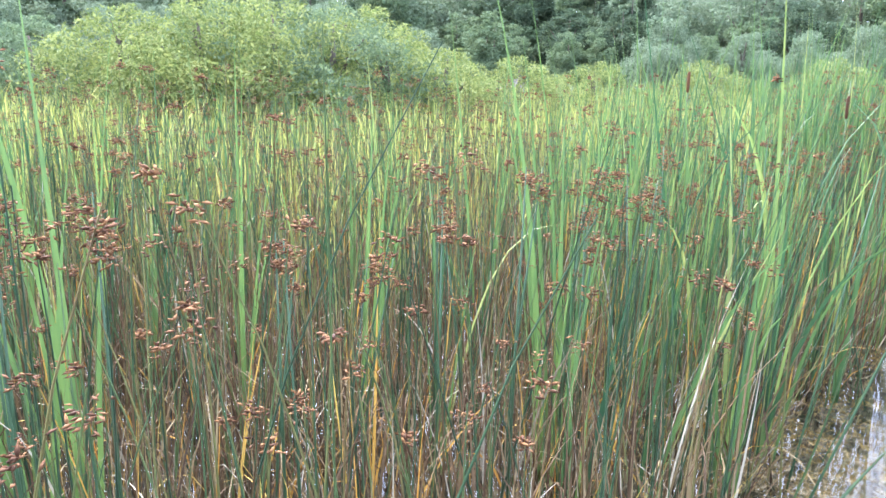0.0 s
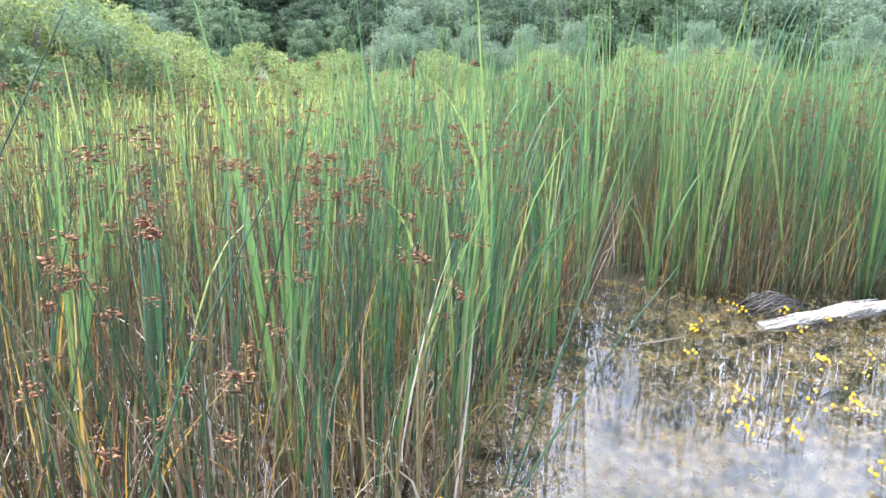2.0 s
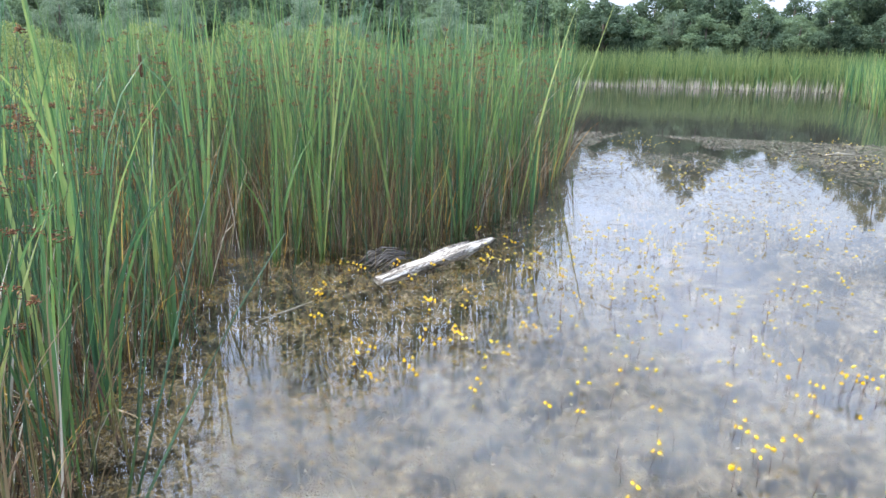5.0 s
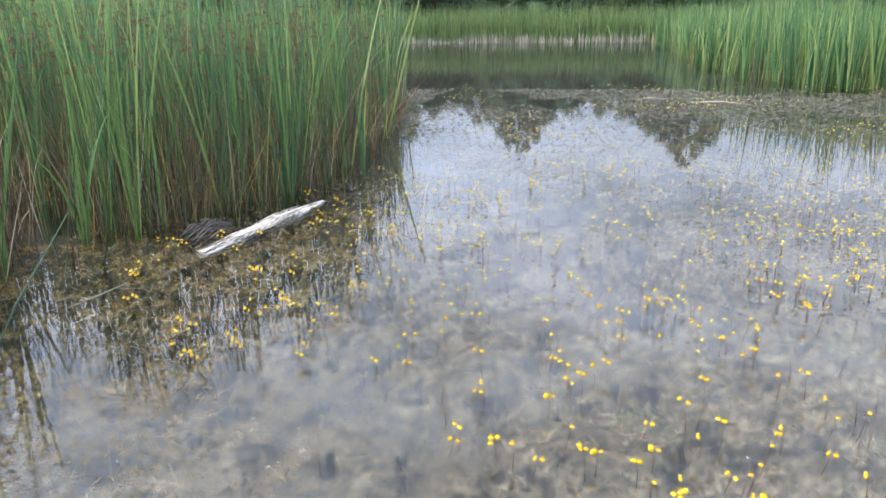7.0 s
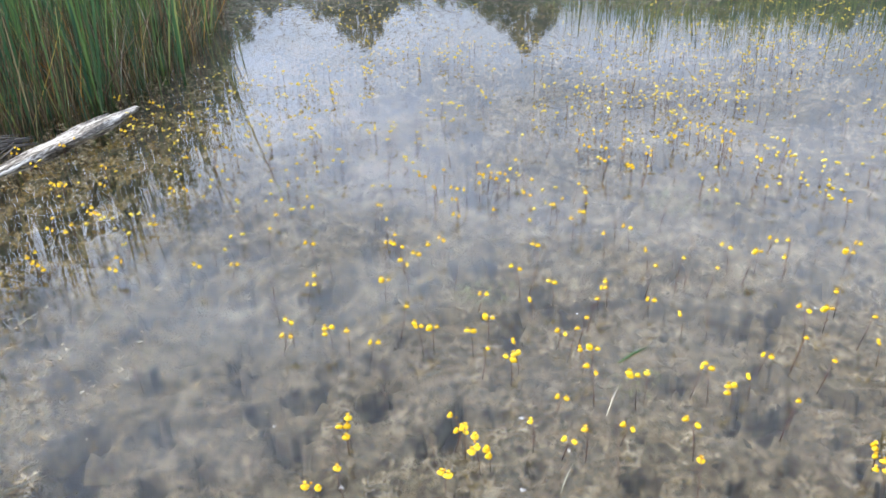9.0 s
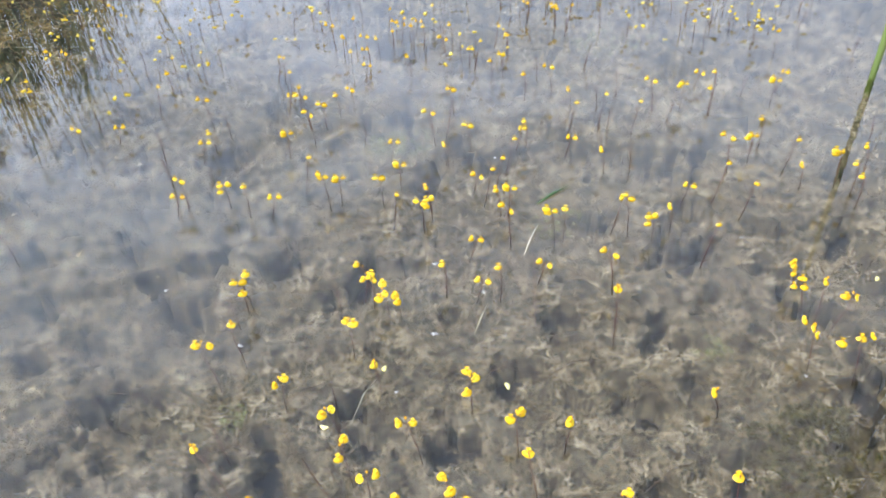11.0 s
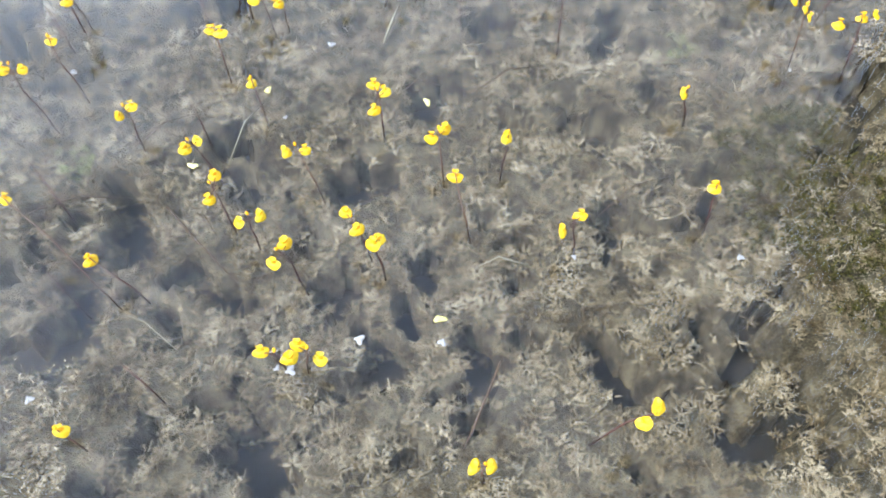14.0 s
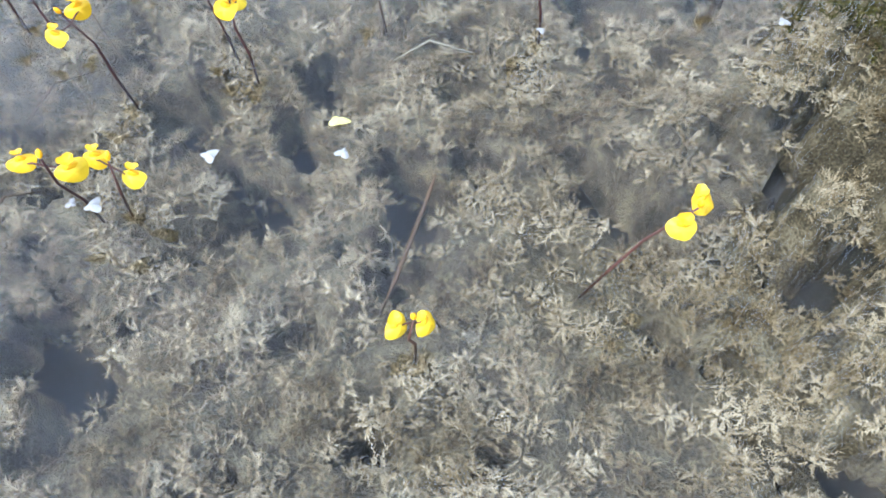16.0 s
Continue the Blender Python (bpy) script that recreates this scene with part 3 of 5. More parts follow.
def rush_stand(name, poly, label, rushes, cattails, dead, rush_h, leaf_h, heads, seed, falloff=5.0, power=1.5, seg=6, thick=1.0, folded=True, stem=None, low_sector=False, sway=1.0):
    x, y = scatter(poly, rushes, falloff, power, 0.8, seed)
    d = np.hypot(x, y)
    grow = np.sqrt(np.maximum(1, d / 6)) * thick
    z = np.maximum(ground_height(x, y), -0.28)
    n = len(x)
    h = rush_h * np.clip(RNG.normal(0.97, 0.19, n), 0.45, 1.38) - z
    lean = sway * np.abs(RNG.normal(0.02, 0.105, n)) * RNG.choice((1.0, 2.2, 3.4), n, p=(0.66, 0.27, 0.07))
    lean = np.minimum(lean, np.clip(0.28 * (d - 0.9), 0.06, 0.5))
    v, q, top = strands(x, y, z, h, 0.0098 * grow * RNG.uniform(0.6, 1.35, n), lean, np.clip(RNG.normal(0, 0.09, n), -0.2, 0.2), seg, 3, "stem", 0.0, 2 * np.pi * (2 * fbm(x, y, 0.9, 2, seed + 5) + RNG.normal(0, 0.34, n)))
    stand = tagged(new(name, mesh_from(name, v, [q], stem or M_rush, True)), label, "rushes", kind="stuff")
    # seed clusters near the tips
    has = (RNG.random(n) < heads) & (d < 14) & inside(poly, top[:, 0], top[:, 1])
    c = top[has] + np.array([0, 0, -0.03])
    if len(c):
        near = d[has] < 5
        v, f = merged([spikelets(c[s], m, RNG.uniform(0.022, 0.052, s.sum()) * np.sqrt(grow[has][s]), w * grow[has][s] * RNG.uniform(0.7, 1.3, s.sum()), 0.15) for s, m, w in ((near, 26, 0.0085), (~near, 12, 0.0115)) if s.any()])
        tagged(part("seed_clusters", mesh_from("seed_clusters", v, [f], M_seed), stand, "rust-brown rush seed clusters"), kind="stuff")
    # cattail fans
    x, y = scatter(poly, cattails, falloff * 1.2, power, 0.75, seed + 1)
    ok = (np.hypot(x, y) > 2.3) & (fbm(x, y, 0.9, 2, seed + 8) > RNG.normal(0.47, 0.06, len(x)))
    if low_sector:
        ok &= (y > -0.60 * x - 0.1) | (RNG.random(len(x)) < 0.42)
    x, y = x[ok], y[ok]
    k = 6
    low = np.where((np.hypot(x, y) < 3.2) | (low_sector & (y < -0.66 * x)), 0.80, 0.96)
    x, y = np.repeat(x, k) + RNG.normal(0, 0.018, len(x) * k), np.repeat(y, k) + RNG.normal(0, 0.018, len(y) * k)
    n = len(x)
    if n:
        grow = np.sqrt(np.maximum(1, np.hypot(x, y) / 6)) * thick
        z = np.maximum(ground_height(x, y), -0.28)
        h = leaf_h * np.repeat(low * np.clip(RNG.normal(0.95, 0.16, n // k), 0.5, 1.25), k) * RNG.uniform(0.70, 1.08, n) - z
        bent = RNG.random(n) < 0.27
        v, q, _ = strands(x, y, z, h, np.where(np.hypot(x, y) < 3.6, 0.0135, 0.0175) * grow * RNG.uniform(0.5, 1.35, n), sway * np.abs(RNG.normal(0.02, 0.10, n)), sway * np.where(bent, RNG.uniform(0.10, 0.28, n), np.abs(RNG.normal(0, 0.05, n))), seg + 2, 3 if folded else 2, "leaf", np.where(bent, RNG.uniform(0.08, 0.3, n), 0.0))
        tagged(part("cattail_leaves", mesh_from("cattail_leaves", v, [q], M_leaf, True), stand, "bright green strap-like cattail leaves"), kind="stuff")
    # dead stems and yellowed leaves low in the stand
    for part_name, mat, dens, lo, hi, lab in (("dead_stems", M_dead, dead, 0.25, 1.0, "brown dead stems and leaf litter"), ("yellowed_leaves", M_gold, dead * 0.10, 0.4, 0.9, "orange and yellow dying leaves"), ("bleached_stems", M_pale, dead * 0.07, 0.4, 1.0, "bleached straw-pale broken stems")):
        x, y = scatter(poly, dens, falloff, power, 0.4, seed + 2)
        n = len(x)
        if not n:
            continue
        grow = np.sqrt(np.maximum(1, np.hypot(x, y) / 6)) * thick
        z = np.maximum(ground_height(x, y), -0.28)
        arch = RNG.random(n) < np.where(np.hypot(x, y) < 3.5, 0.45, 0.25) * (1 if folded else 0)
        h = rush_h * RNG.uniform(lo, hi, n) * np.where(arch, 0.75, 1) - z
        most = np.clip(0.3 * (np.hypot(x, y) - 0.8), 0.06, 0.75)
        v, q, _ = strands(x, y, z, h, 0.0050 * grow * RNG.uniform(0.4, 1.6, n), np.minimum(sway * np.abs(RNG.normal(0, 0.22, n)), most), sway * np.where(arch, np.minimum(RNG.uniform(0.25, 0.7, n), most), np.clip(RNG.normal(0, 0.15, n), -most, most)), seg + 1, 2, "leaf", np.where(arch, RNG.uniform(0.4, 1.0, n), RNG.uniform(0, 0.3, n)))
        tagged(part(part_name, mesh_from(part_name, v, [q], mat, True), stand, lab), kind="stuff")
    return stand


rush_stand("rush_stand", STAND_LEFT, "dense green rushes and cattails with rust seed heads", 118, 17, 420, 1.10, 1.66, 0.58, 31, 4.5, 1.7, low_sector=True)
rush_stand("rush_stand", STAND_LOG, "dark green rushes and cattails standing beside the floating log", 320, 26, 480, 1.22, 2.12, 0.85, 41, 6.5, 2.0, thick=0.82)
rush_stand("rush_stand", STAND_RIGHT, "lighter green rushes across the pond by open water", 30, 20, 14, 1.35, 1.9, 0.05, 51, 19, 1.5, 4, 0.85, False, M_belt)
rush_stand("rush_stand", STAND_FAR, "distant green reed belt along the far shore", 95, 4, 0, 1.62, 1.70, 0.0, 61, 60, 1, 3, 1.2, False, M_belt)
rush_stand("rush_stand", STAND_SIDE, "small green rush clump near the bank", 820, 50, 160, 1.4, 1.6, 0.2, 71, sway=0.35)

# thin outer fringe of the stands, single stems in open water
rush_stand("rush_stand", [(-1.85, 1.7), (-2.35, 2.8), (-2.75, 3.9), (-3.1, 4.7), (-2.5, 4.62), (-1.88, 5.25), (-1.55, 6.3), (-1.5, 8.4), (-1.25, 8.4), (-1.3, 6.2), (-1.62, 5.1), (-2.2, 4.35), (-2.45, 3.8), (-2.05, 2.7), (-1.6, 1.7)], "sparse green rushes standing in shallow open water", 34, 4, 7, 1.05, 1.5, 0.3, 75)

# pale dead stubble at the foot of the far belt
x = RNG.uniform(-30, 30, 3200)
y = 41.1 + RNG.uniform(-0.3, 0.3, 3200)
v, q, _ = strands(x, y, np.full(3200, -0.1), RNG.uniform(0.2, 0.8, 3200) * (0.3 + 0.9 * fbm(x, y, 3, 2, 5)), 0.021, 0.05, 0.0, 2, 2, "leaf")
tagged(new("dead_reed_stubble", mesh_from("dead_reed_stubble", v, [q], M_pale)), "bleached dead reed stubble at the far waterline", "dead reeds", kind="stuff")

# yellow-green sedge meadow behind the left stand
x, y = scatter([(-5, -9), (-5, 5.5), (-9, 9), (-9, 16), (-34, 34), (-36, -16)], 60, 7, 1.4, 0.3, 81)
grow = np.sqrt(np.maximum(1, np.hypot(x, y) / 6))
v, q, _ = strands(x, y, ground_height(x, y), RNG.uniform(0.45, 0.95, len(x)) + 0.45 * fbm(x, y, 2.5, 3, 82), 0.022 * grow, np.abs(RNG.normal(0, 0.12, len(x))), RNG.normal(0, 0.2, len(x)), 4, 2, "leaf", RNG.uniform(0, 0.2, len(x)))
tagged(new("sedge_meadow", mesh_from("sedge_meadow", v, [q], M_sedge)), "yellow-green sedges and tall herbs behind the rushes", "sedges", kind="stuff")


def tube(points, radii, sides=8, mat=None, name="tube", cap=True):
    """Smooth tube along a polyline."""
    bm = bmesh.new()
    rings = []
    pts = [Vector(p) for p in points]
    for i, p in enumerate(pts):
        d = (pts[min(i + 1, len(pts) - 1)] - pts[max(i - 1, 0)]).normalized()
        u = d.orthogonal().normalized() if abs(d.z) < 0.9 else Vector((1, 0, 0)).cross(d).normalized()
        w = d.cross(u)
        rings.append([bm.verts.new(p + (u * math.cos(a) + w * math.sin(a)) * radii[i]) for a in (2 * math.pi * k / sides for k in range(sides))])
    for a, b in zip(rings, rings[1:]):
        for k in range(sides):
            bm.faces.new((a[k], a[(k + 1) % sides], b[(k + 1) % sides], b[k]))
    if cap:
        bm.faces.new(rings[0][::-1])
        bm.faces.new(rings[-1])
    return from_bm(name, bm, mat)


# ---- single plants at the edge of the stands ----
def blade_mesh(name, height, width, lean, bend, droop, mat, azim=0.0, seg=10):
    one = np.zeros(1)
    v, q, _ = strands(one, one, one - 0.25, height + 0.25, width, lean, bend, seg, 3, "leaf", droop, np.array([azim]))
    return mesh_from(name, v, [q], mat, True)


def cattail_plant(x, y, height, spike, seed, leaves=6, wide=1.0, spread=1.0):
    rnd = random.Random(seed)
    thing = new("cattail", None)
    thing.location = (x, y, 0)
    lean = rnd.uniform(-0.05, 0.05)
    if spike:
        part("stem", tube([(0, 0, -0.25), (lean * 0.4, 0, height * 0.5), (lean, 0, height)], [0.006, 0.005, 0.003], 8, M_rush, "stem"), thing)
        zs = [height - 0.26, height - 0.25, height - 0.2, height - 0.12, height - 0.105, height - 0.10]
        part("seed_spike", tube([(lean * (z / height), 0, z) for z in zs], [0.004, 0.011, 0.0125, 0.012, 0.009, 0.003], 12, M_cattail, "seed_spike"), thing, "velvety dark brown cattail spike")
    for k in range(leaves):
        part("leaf", blade_mesh("leaf", height * rnd.uniform(0.75, 1.15), wide * rnd.uniform(0.011, 0.016), spread * rnd.uniform(0.02, 0.14), spread * rnd.uniform(0, 0.12), rnd.choice((0, 0, 0, 0.12)), M_leaf, rnd.uniform(0, 6.28)), thing)
    lab = "cattail with a brown seed spike standing in rushes" if spike else "bright green cattail fan at the edge of open water"
    return tagged(thing, lab, "cattail", "cattails by the water")


CATTAILS = [(-3.71, 4.55, 1.50, 1), (-3.0, 3.2, 1.75, 0), (-2.9, 5.2, 1.8, 0), (-2.45, 4.78, 1.25, 0), (-1.78, 6.0, 1.75, 0), (-1.72, 7.2, 1.95, 0), (-1.7, 8.6, 1.9, 0), (-1.95, 10.6, 1.95, 0), (-2.2, 12.6, 2.0, 0), (-3.4, 1.6, 1.7, 0), (-2.9, 0.3, 1.75, 0), (-3.6, 2.4, 1.72, 0), (-2.75, -0.5, 1.8, 0), (-4.6, 3.9, 1.65, 1), (9.2, 15.8, 1.9, 1), (6.9, 16.4, 1.95, 1)]
TALL_CATTAILS = [(-3.9, 3.0, 1.95, 0), (-3.5, 2.75, 1.9, 0), (-4.2, 4.2, 2.0, 0), (-3.8, 3.9, 1.95, 0), (-4.5, 3.5, 2.05, 0), (-4.9, 5.2, 2.05, 0), (-3.2, 5.4, 2.0, 0), (-2.4, 5.4, 2.05, 0), (-2.0, 5.6, 1.95, 0), (-2.3, 6.4, 2.1, 0), (-1.8, 7.8, 2.05, 0), (-1.95, 8.3, 2.1, 0), (-1.85, 9.3, 2.05, 0), (-2.1, 9.0, 2.1, 0)]
for k, (x, y, h, s) in enumerate(CATTAILS + TALL_CATTAILS):
    cattail_plant(x, y, h, s, 200 + k, spread=0.5 if x > -2.6 and y < 10 else 1.0)  # upright along the open water
NEAR_CATTAILS = [(-2.28, 1.35, 1.62), (-2.36, 1.43, 1.52), (-2.20, -0.20, 1.66), (-2.36, -0.36, 1.60), (-3.1, 2.0, 1.55), (-2.75, 0.75, 1.45), (-2.65, 2.25, 1.45)]
for k, (x, y, h) in enumerate(NEAR_CATTAILS):
    cattail_plant(x, y, h, 0, 260 + k, 5, 1.45)


def bulrush(x, y, height, turn, lean, seed, clusters):
    rnd = random.Random(seed)
    thing = new("bulrush", None)
    thing.matrix_world = pose(x, y, 0, 0, 0, math.degrees(turn))
    tip = Vector((lean, 0, height))
    part("stem", tube([(0, 0, -0.27), (lean * 0.35, 0, height * 0.5), tip], [0.0055, 0.0045, 0.0015], 7, M_rush, "stem"), thing)
    for k in range(clusters):
        c = np.array([[lean * 0.97 + rnd.uniform(-0.03, 0.03), rnd.uniform(-0.03, 0.03), height - 0.035 - 0.04 * k]])
        v, f = spikelets(c, 60, np.array([rnd.uniform(0.03, 0.052)]), np.array([0.0085]), 0.1)
        tagged(part("seed_head", mesh_from("seed_head", v, [f], M_seed), thing, "rust-brown clustered seed head"), kind="stuff")
    return tagged(thing, "dark green bulrush stem with a rust-brown seed head", "bulrush", "bulrushes at the front of the stand")


rnd = random.Random(5)
for k in range(46):
    u = rnd.random() ** 0.8
    x = -1.25 - 2.0 * u + rnd.uniform(-0.25, 0.1)
    y = -0.5 + 4.6 * u + rnd.uniform(-0.6, 0.6) - 0.4
    if x > -1.2 - 0.45 * max(0, y - 0.6):
        x -= 0.35
    bulrush(x, y, rnd.uniform(0.92, 1.25), rnd.uniform(0, 6.28), rnd.uniform(0, 0.13), 300 + k, rnd.choice((1, 2, 2, 3)))

# long stems leaning out over the open water
for (x, y), tip, r in (((-1.62, 1.88), (-1.58, 2.45, 1.18), 0.0045), ((-1.9, 2.2), (-2.08, 2.68, 1.15), 0.0045), ((-1.55, 1.75), (-1.45, 2.6, 0.75), 0.005)):
    stem = new("leaning_rush", None)
    stem.location = (x, y, 0)
    t = Vector(tip) - Vector((x, y, 0))
    part("stem", tube([(-t.x * 0.15, -t.y * 0.15, -0.2), t * 0.3, t * 0.65 + Vector((0, 0, 0.03)), t], [r, r, r * 0.8, r * 0.3], 7, M_rush, "stem"), stem)
    tagged(stem, "long green rush stem leaning over the open water", "rush")

# bright single blade and drooping dry leaves at the stand's corner
for x, y, h, w, lean, bend, droop, az_, mat, lab in (
        (-2.36, 4.95, 0.95, 0.03, 0.02, 0.0, 0.0, 2.0, M_leaf, "single broad bright green leaf standing in water"),
        (-1.78, 8.6, 1.75, 0.011, 0.0, 0.50, 0.22, 0.1, M_pale, "straw-pale drooping dead leaf over water"),
        (-1.75, 8.2, 1.52, 0.011, 0.0, 0.55, 0.24, 0.0, M_pale, "straw-pale drooping dead leaf over water"),
        (-1.60, 8.3, 1.1, 0.010, 0.0, 0.50, 0.46, 0.3, M_pale, "straw-pale drooping dead leaf over water"),
        (-1.65, 9.0, 1.4, 0.014, 0.0, 0.5, 0.38, 5.9, M_leaf, "green drooping cattail leaf over water"),
        (-1.75, 6.6, 1.2, 0.014, 0.02, 0.12, 0.1, 0.6, M_pale, "bleached curled leaf tip in the rushes")):
    b = new("reed_leaf", blade_mesh("reed_leaf", h, w, lean, bend, droop, mat, az_, 14))
    b.location = (x, y, 0)
    tagged(b, lab, "leaf")

# dry and yellowed leaves arching out of the front of the stand
rnd = random.Random(63)
for k in range(46):
    u = rnd.random()
    x = -1.35 - 1.5 * u + rnd.uniform(-0.5, 0.0)
    y = -0.9 + 4.2 * u + rnd.uniform(-0.5, 0.2)
    kind = rnd.random()
    if kind < 0.45:
        m, lab = M_pale, "straw-pale dead leaf arching out of the rushes"
    elif kind < 0.8:
        m, lab = M_dead, "brown withered leaf arching out of the rushes"
    else:
        m, lab = M_gold, "orange-yellow dying leaf in the rushes"
    if kind < 0.8:
        b = new("dead_leaf", blade_mesh("dead_leaf", rnd.uniform(0.6, 1.0), rnd.uniform(0.003, 0.006), rnd.uniform(0.1, 0.3), rnd.uniform(0.3, 0.8), rnd.uniform(0.3, 0.75), m, rnd.uniform(0, 6.28), 14))
    else:
        b = new("dead_leaf", blade_mesh("dead_leaf", rnd.uniform(0.6, 1.0), rnd.uniform(0.005, 0.009), rnd.uniform(0.05, 0.2), rnd.uniform(0.0, 0.15), 0.0, m, rnd.uniform(0, 6.28), 12))
    b.location = (x, y, 0)
    tagged(b, lab, "leaf", "withered leaves in the rushes")

# stout green stalk standing in water by the side clump
stalk = new("reed_stalk", None)
stalk.location = (2.42, 2.60, 0)
part("stem", tube([(-0.02, -0.02, -0.28), (0.0, 0.0, 0.1), (0.05, 0.06, 0.7), (0.13, 0.16, 1.3)], [0.010, 0.012, 0.011, 0.004], 10, M_leaf, "stem"), stalk)
tagged(stalk, "stout green reed stalk standing alone in water", "reed")


# ---- floating log ----
def floating_log():
    bm = bmesh.new()
    a, b = Vector((0.0, 0.0, 0.0)), Vector((0.0, 1.418, 0.0))
    along = (b - a).normalized()
    across = Vector((along.y, -along.x, 0))
    L = (b - a).length
    rings = []
    for i in range(41):
        s = i / 40
        half = 0.072 * (0.50 + 0.50 * smooth(s / 0.34)) * (1 - 0.50 * smooth((s - 0.6) / 0.4)) * (1 + 0.08 * math.sin(9 * s + 1))
        ring = []
        for k in range(18):
            t = 2 * math.pi * k / 18
            rough = 1 + 0.16 * (noise.noise(Vector((s * 5, math.cos(t) * 1.6, math.sin(t) * 1.6))))
            groove = -0.007 * max(0, math.sin(t * 4 + 5 * s)) if math.sin(t) > 0.1 else 0
            p = a + along * (s * L) + across * (math.cos(t) * half * rough + 0.02 * math.sin(3 * s)) + Vector((0, 0, max(-1, min(0.55, math.sin(t))) * half * 0.75 * rough + groove + 0.012 - 0.010 * s))
            ring.append(bm.verts.new(p))
        rings.append(ring)
    for r0, r1 in zip(rings, rings[1:]):
        for k in range(18):
            bm.faces.new((r0[k], r0[(k + 1) % 18], r1[(k + 1) % 18], r1[k]))
    bm.faces.new(rings[0][::-1])
    bm.faces.new(rings[-1])
    log = new("log", from_bm("log", bm, M_wood, False))
    side = -across
    prong = [a + along * (L * s) + side * o + Vector((0, 0, z)) for s, o, z in ((0.34, 0.02, 0.018), (0.45, 0.034, 0.024), (0.6, 0.046, 0.026), (0.74, 0.058, 0.024), (0.85, 0.072, 0.016))]
    me = tube(prong, [0.014, 0.030, 0.034, 0.022, 0.006], 11, M_wood, "splinter")
    for v in me.vertices:
        v.co += Vector(noise.noise_vector(v.co * 14)) * 0.008
        v.co.z = 0.02 + (v.co.z - 0.02) * 0.6
    part("splinter", me, log, "split-off silvery splinter")
    log.matrix_world = pose(-1.80, 4.30, 0, 0, 0, -16.4)
    return tagged(log, "weathered silver-white split log floating beside the rushes", "log")


floating_log()

# half-sunk tangle of dark twigs behind the log
tangle = new("twig_tangle", None)
tangle.location = (-1.95, 4.85, 0)
rnd = random.Random(9)
for k in range(26):
    x0, y0 = rnd.uniform(-0.2, 0.02), rnd.uniform(-0.28, -0.02)
    ln = rnd.uniform(0.18, 0.36)
    an = rnd.uniform(0.5, 1.0)
    z0 = rnd.uniform(0.0, 0.06)
    part("twig", tube([(x0, y0, -0.03), (x0 + ln * 0.5 * math.cos(an), y0 + ln * 0.5 * math.sin(an), z0 + 0.02), (x0 + ln * math.cos(an), y0 + ln * math.sin(an), z0)], [0.006, 0.005, 0.0015], 5, M_twig, "twig"), tangle)
tagged(tangle, "dark tangle of half-sunk twigs beside the log", "twigs")

# floating pale chip and straws
def straw(points, r, mat, lab, name="straw"):
    ob = new(name, tube(points, [r * 0.6] + [r] * (len(points) - 2) + [r * 0.3], 6, mat, name))
    return tagged(ob, lab, "straw")


straw([(0.603, 0.976, 0.002), (0.585, 0.955, -0.002), (0.57, 0.939, -0.006), (0.542, 0.908, -0.012), (0.522, 0.889, -0.02)], 0.0019, M_dead, "tan withered leaf stalk floating in water")
straw([(0.83, 1.874, 0.0), (0.87, 1.94, 0.004), (0.91, 1.999, 0.004)], 0.004, M_pale, "pale broken straw floating on water")
straw([(0.946, 2.107, 0.0), (1.0, 2.14, 0.004), (1.062, 2.17, 0.004)], 0.004, M_leaf, "pale green reed scrap floating on water")
straw([(0.635, 1.63, -0.01), (0.66, 1.67, -0.004), (0.691, 1.716, 0.0)], 0.003, M_pale, "pale broken straw floating on water")
straw([(0.229, 1.378, -0.01), (0.262, 1.30, -0.008), (0.305, 1.217, -0.016)], 0.0025, M_dead, "thin brown stem lying under water")
straw([(-2.135, 3.418, 0.002), (-2.060, 3.615, 0.004), (-2.005, 3.811, 0.003)], 0.0035, M_pale, "yellowish reed stem floating on water")
# pale streak on the far water, built as two thin whitish tubes
straw([(2.2, 12.9, 0.0), (2.4, 13.1, 0.01), (2.75, 13.1, 0.0)], 0.03, M_pale, "whitish streak on the water far out", "driftwood_stick")
straw([(3.0, 12.6, 0.0), (3.5, 12.6, 0.01), (3.9, 12.3, 0.0)], 0.018, M_pale, "whitish streak on the water far out", "driftwood_stick")
rnd = random.Random(17)
for k in range(26):
    x0, y0, an, ln = rnd.uniform(0.0, 1.3), rnd.uniform(0.7, 2.2), rnd.uniform(0, 3.14), rnd.uniform(0.05, 0.16)
    straw([(x0, y0, -0.03), (x0 + ln * 0.5 * math.cos(an), y0 + ln * 0.5 * math.sin(an) + 0.01, -0.018), (x0 + ln * math.cos(an), y0 + ln * math.sin(an), -0.03)], rnd.uniform(0.0009, 0.0016), rnd.choice((M_dead, M_pale, M_dead)), "thin withered stem drifting among the stonewort")


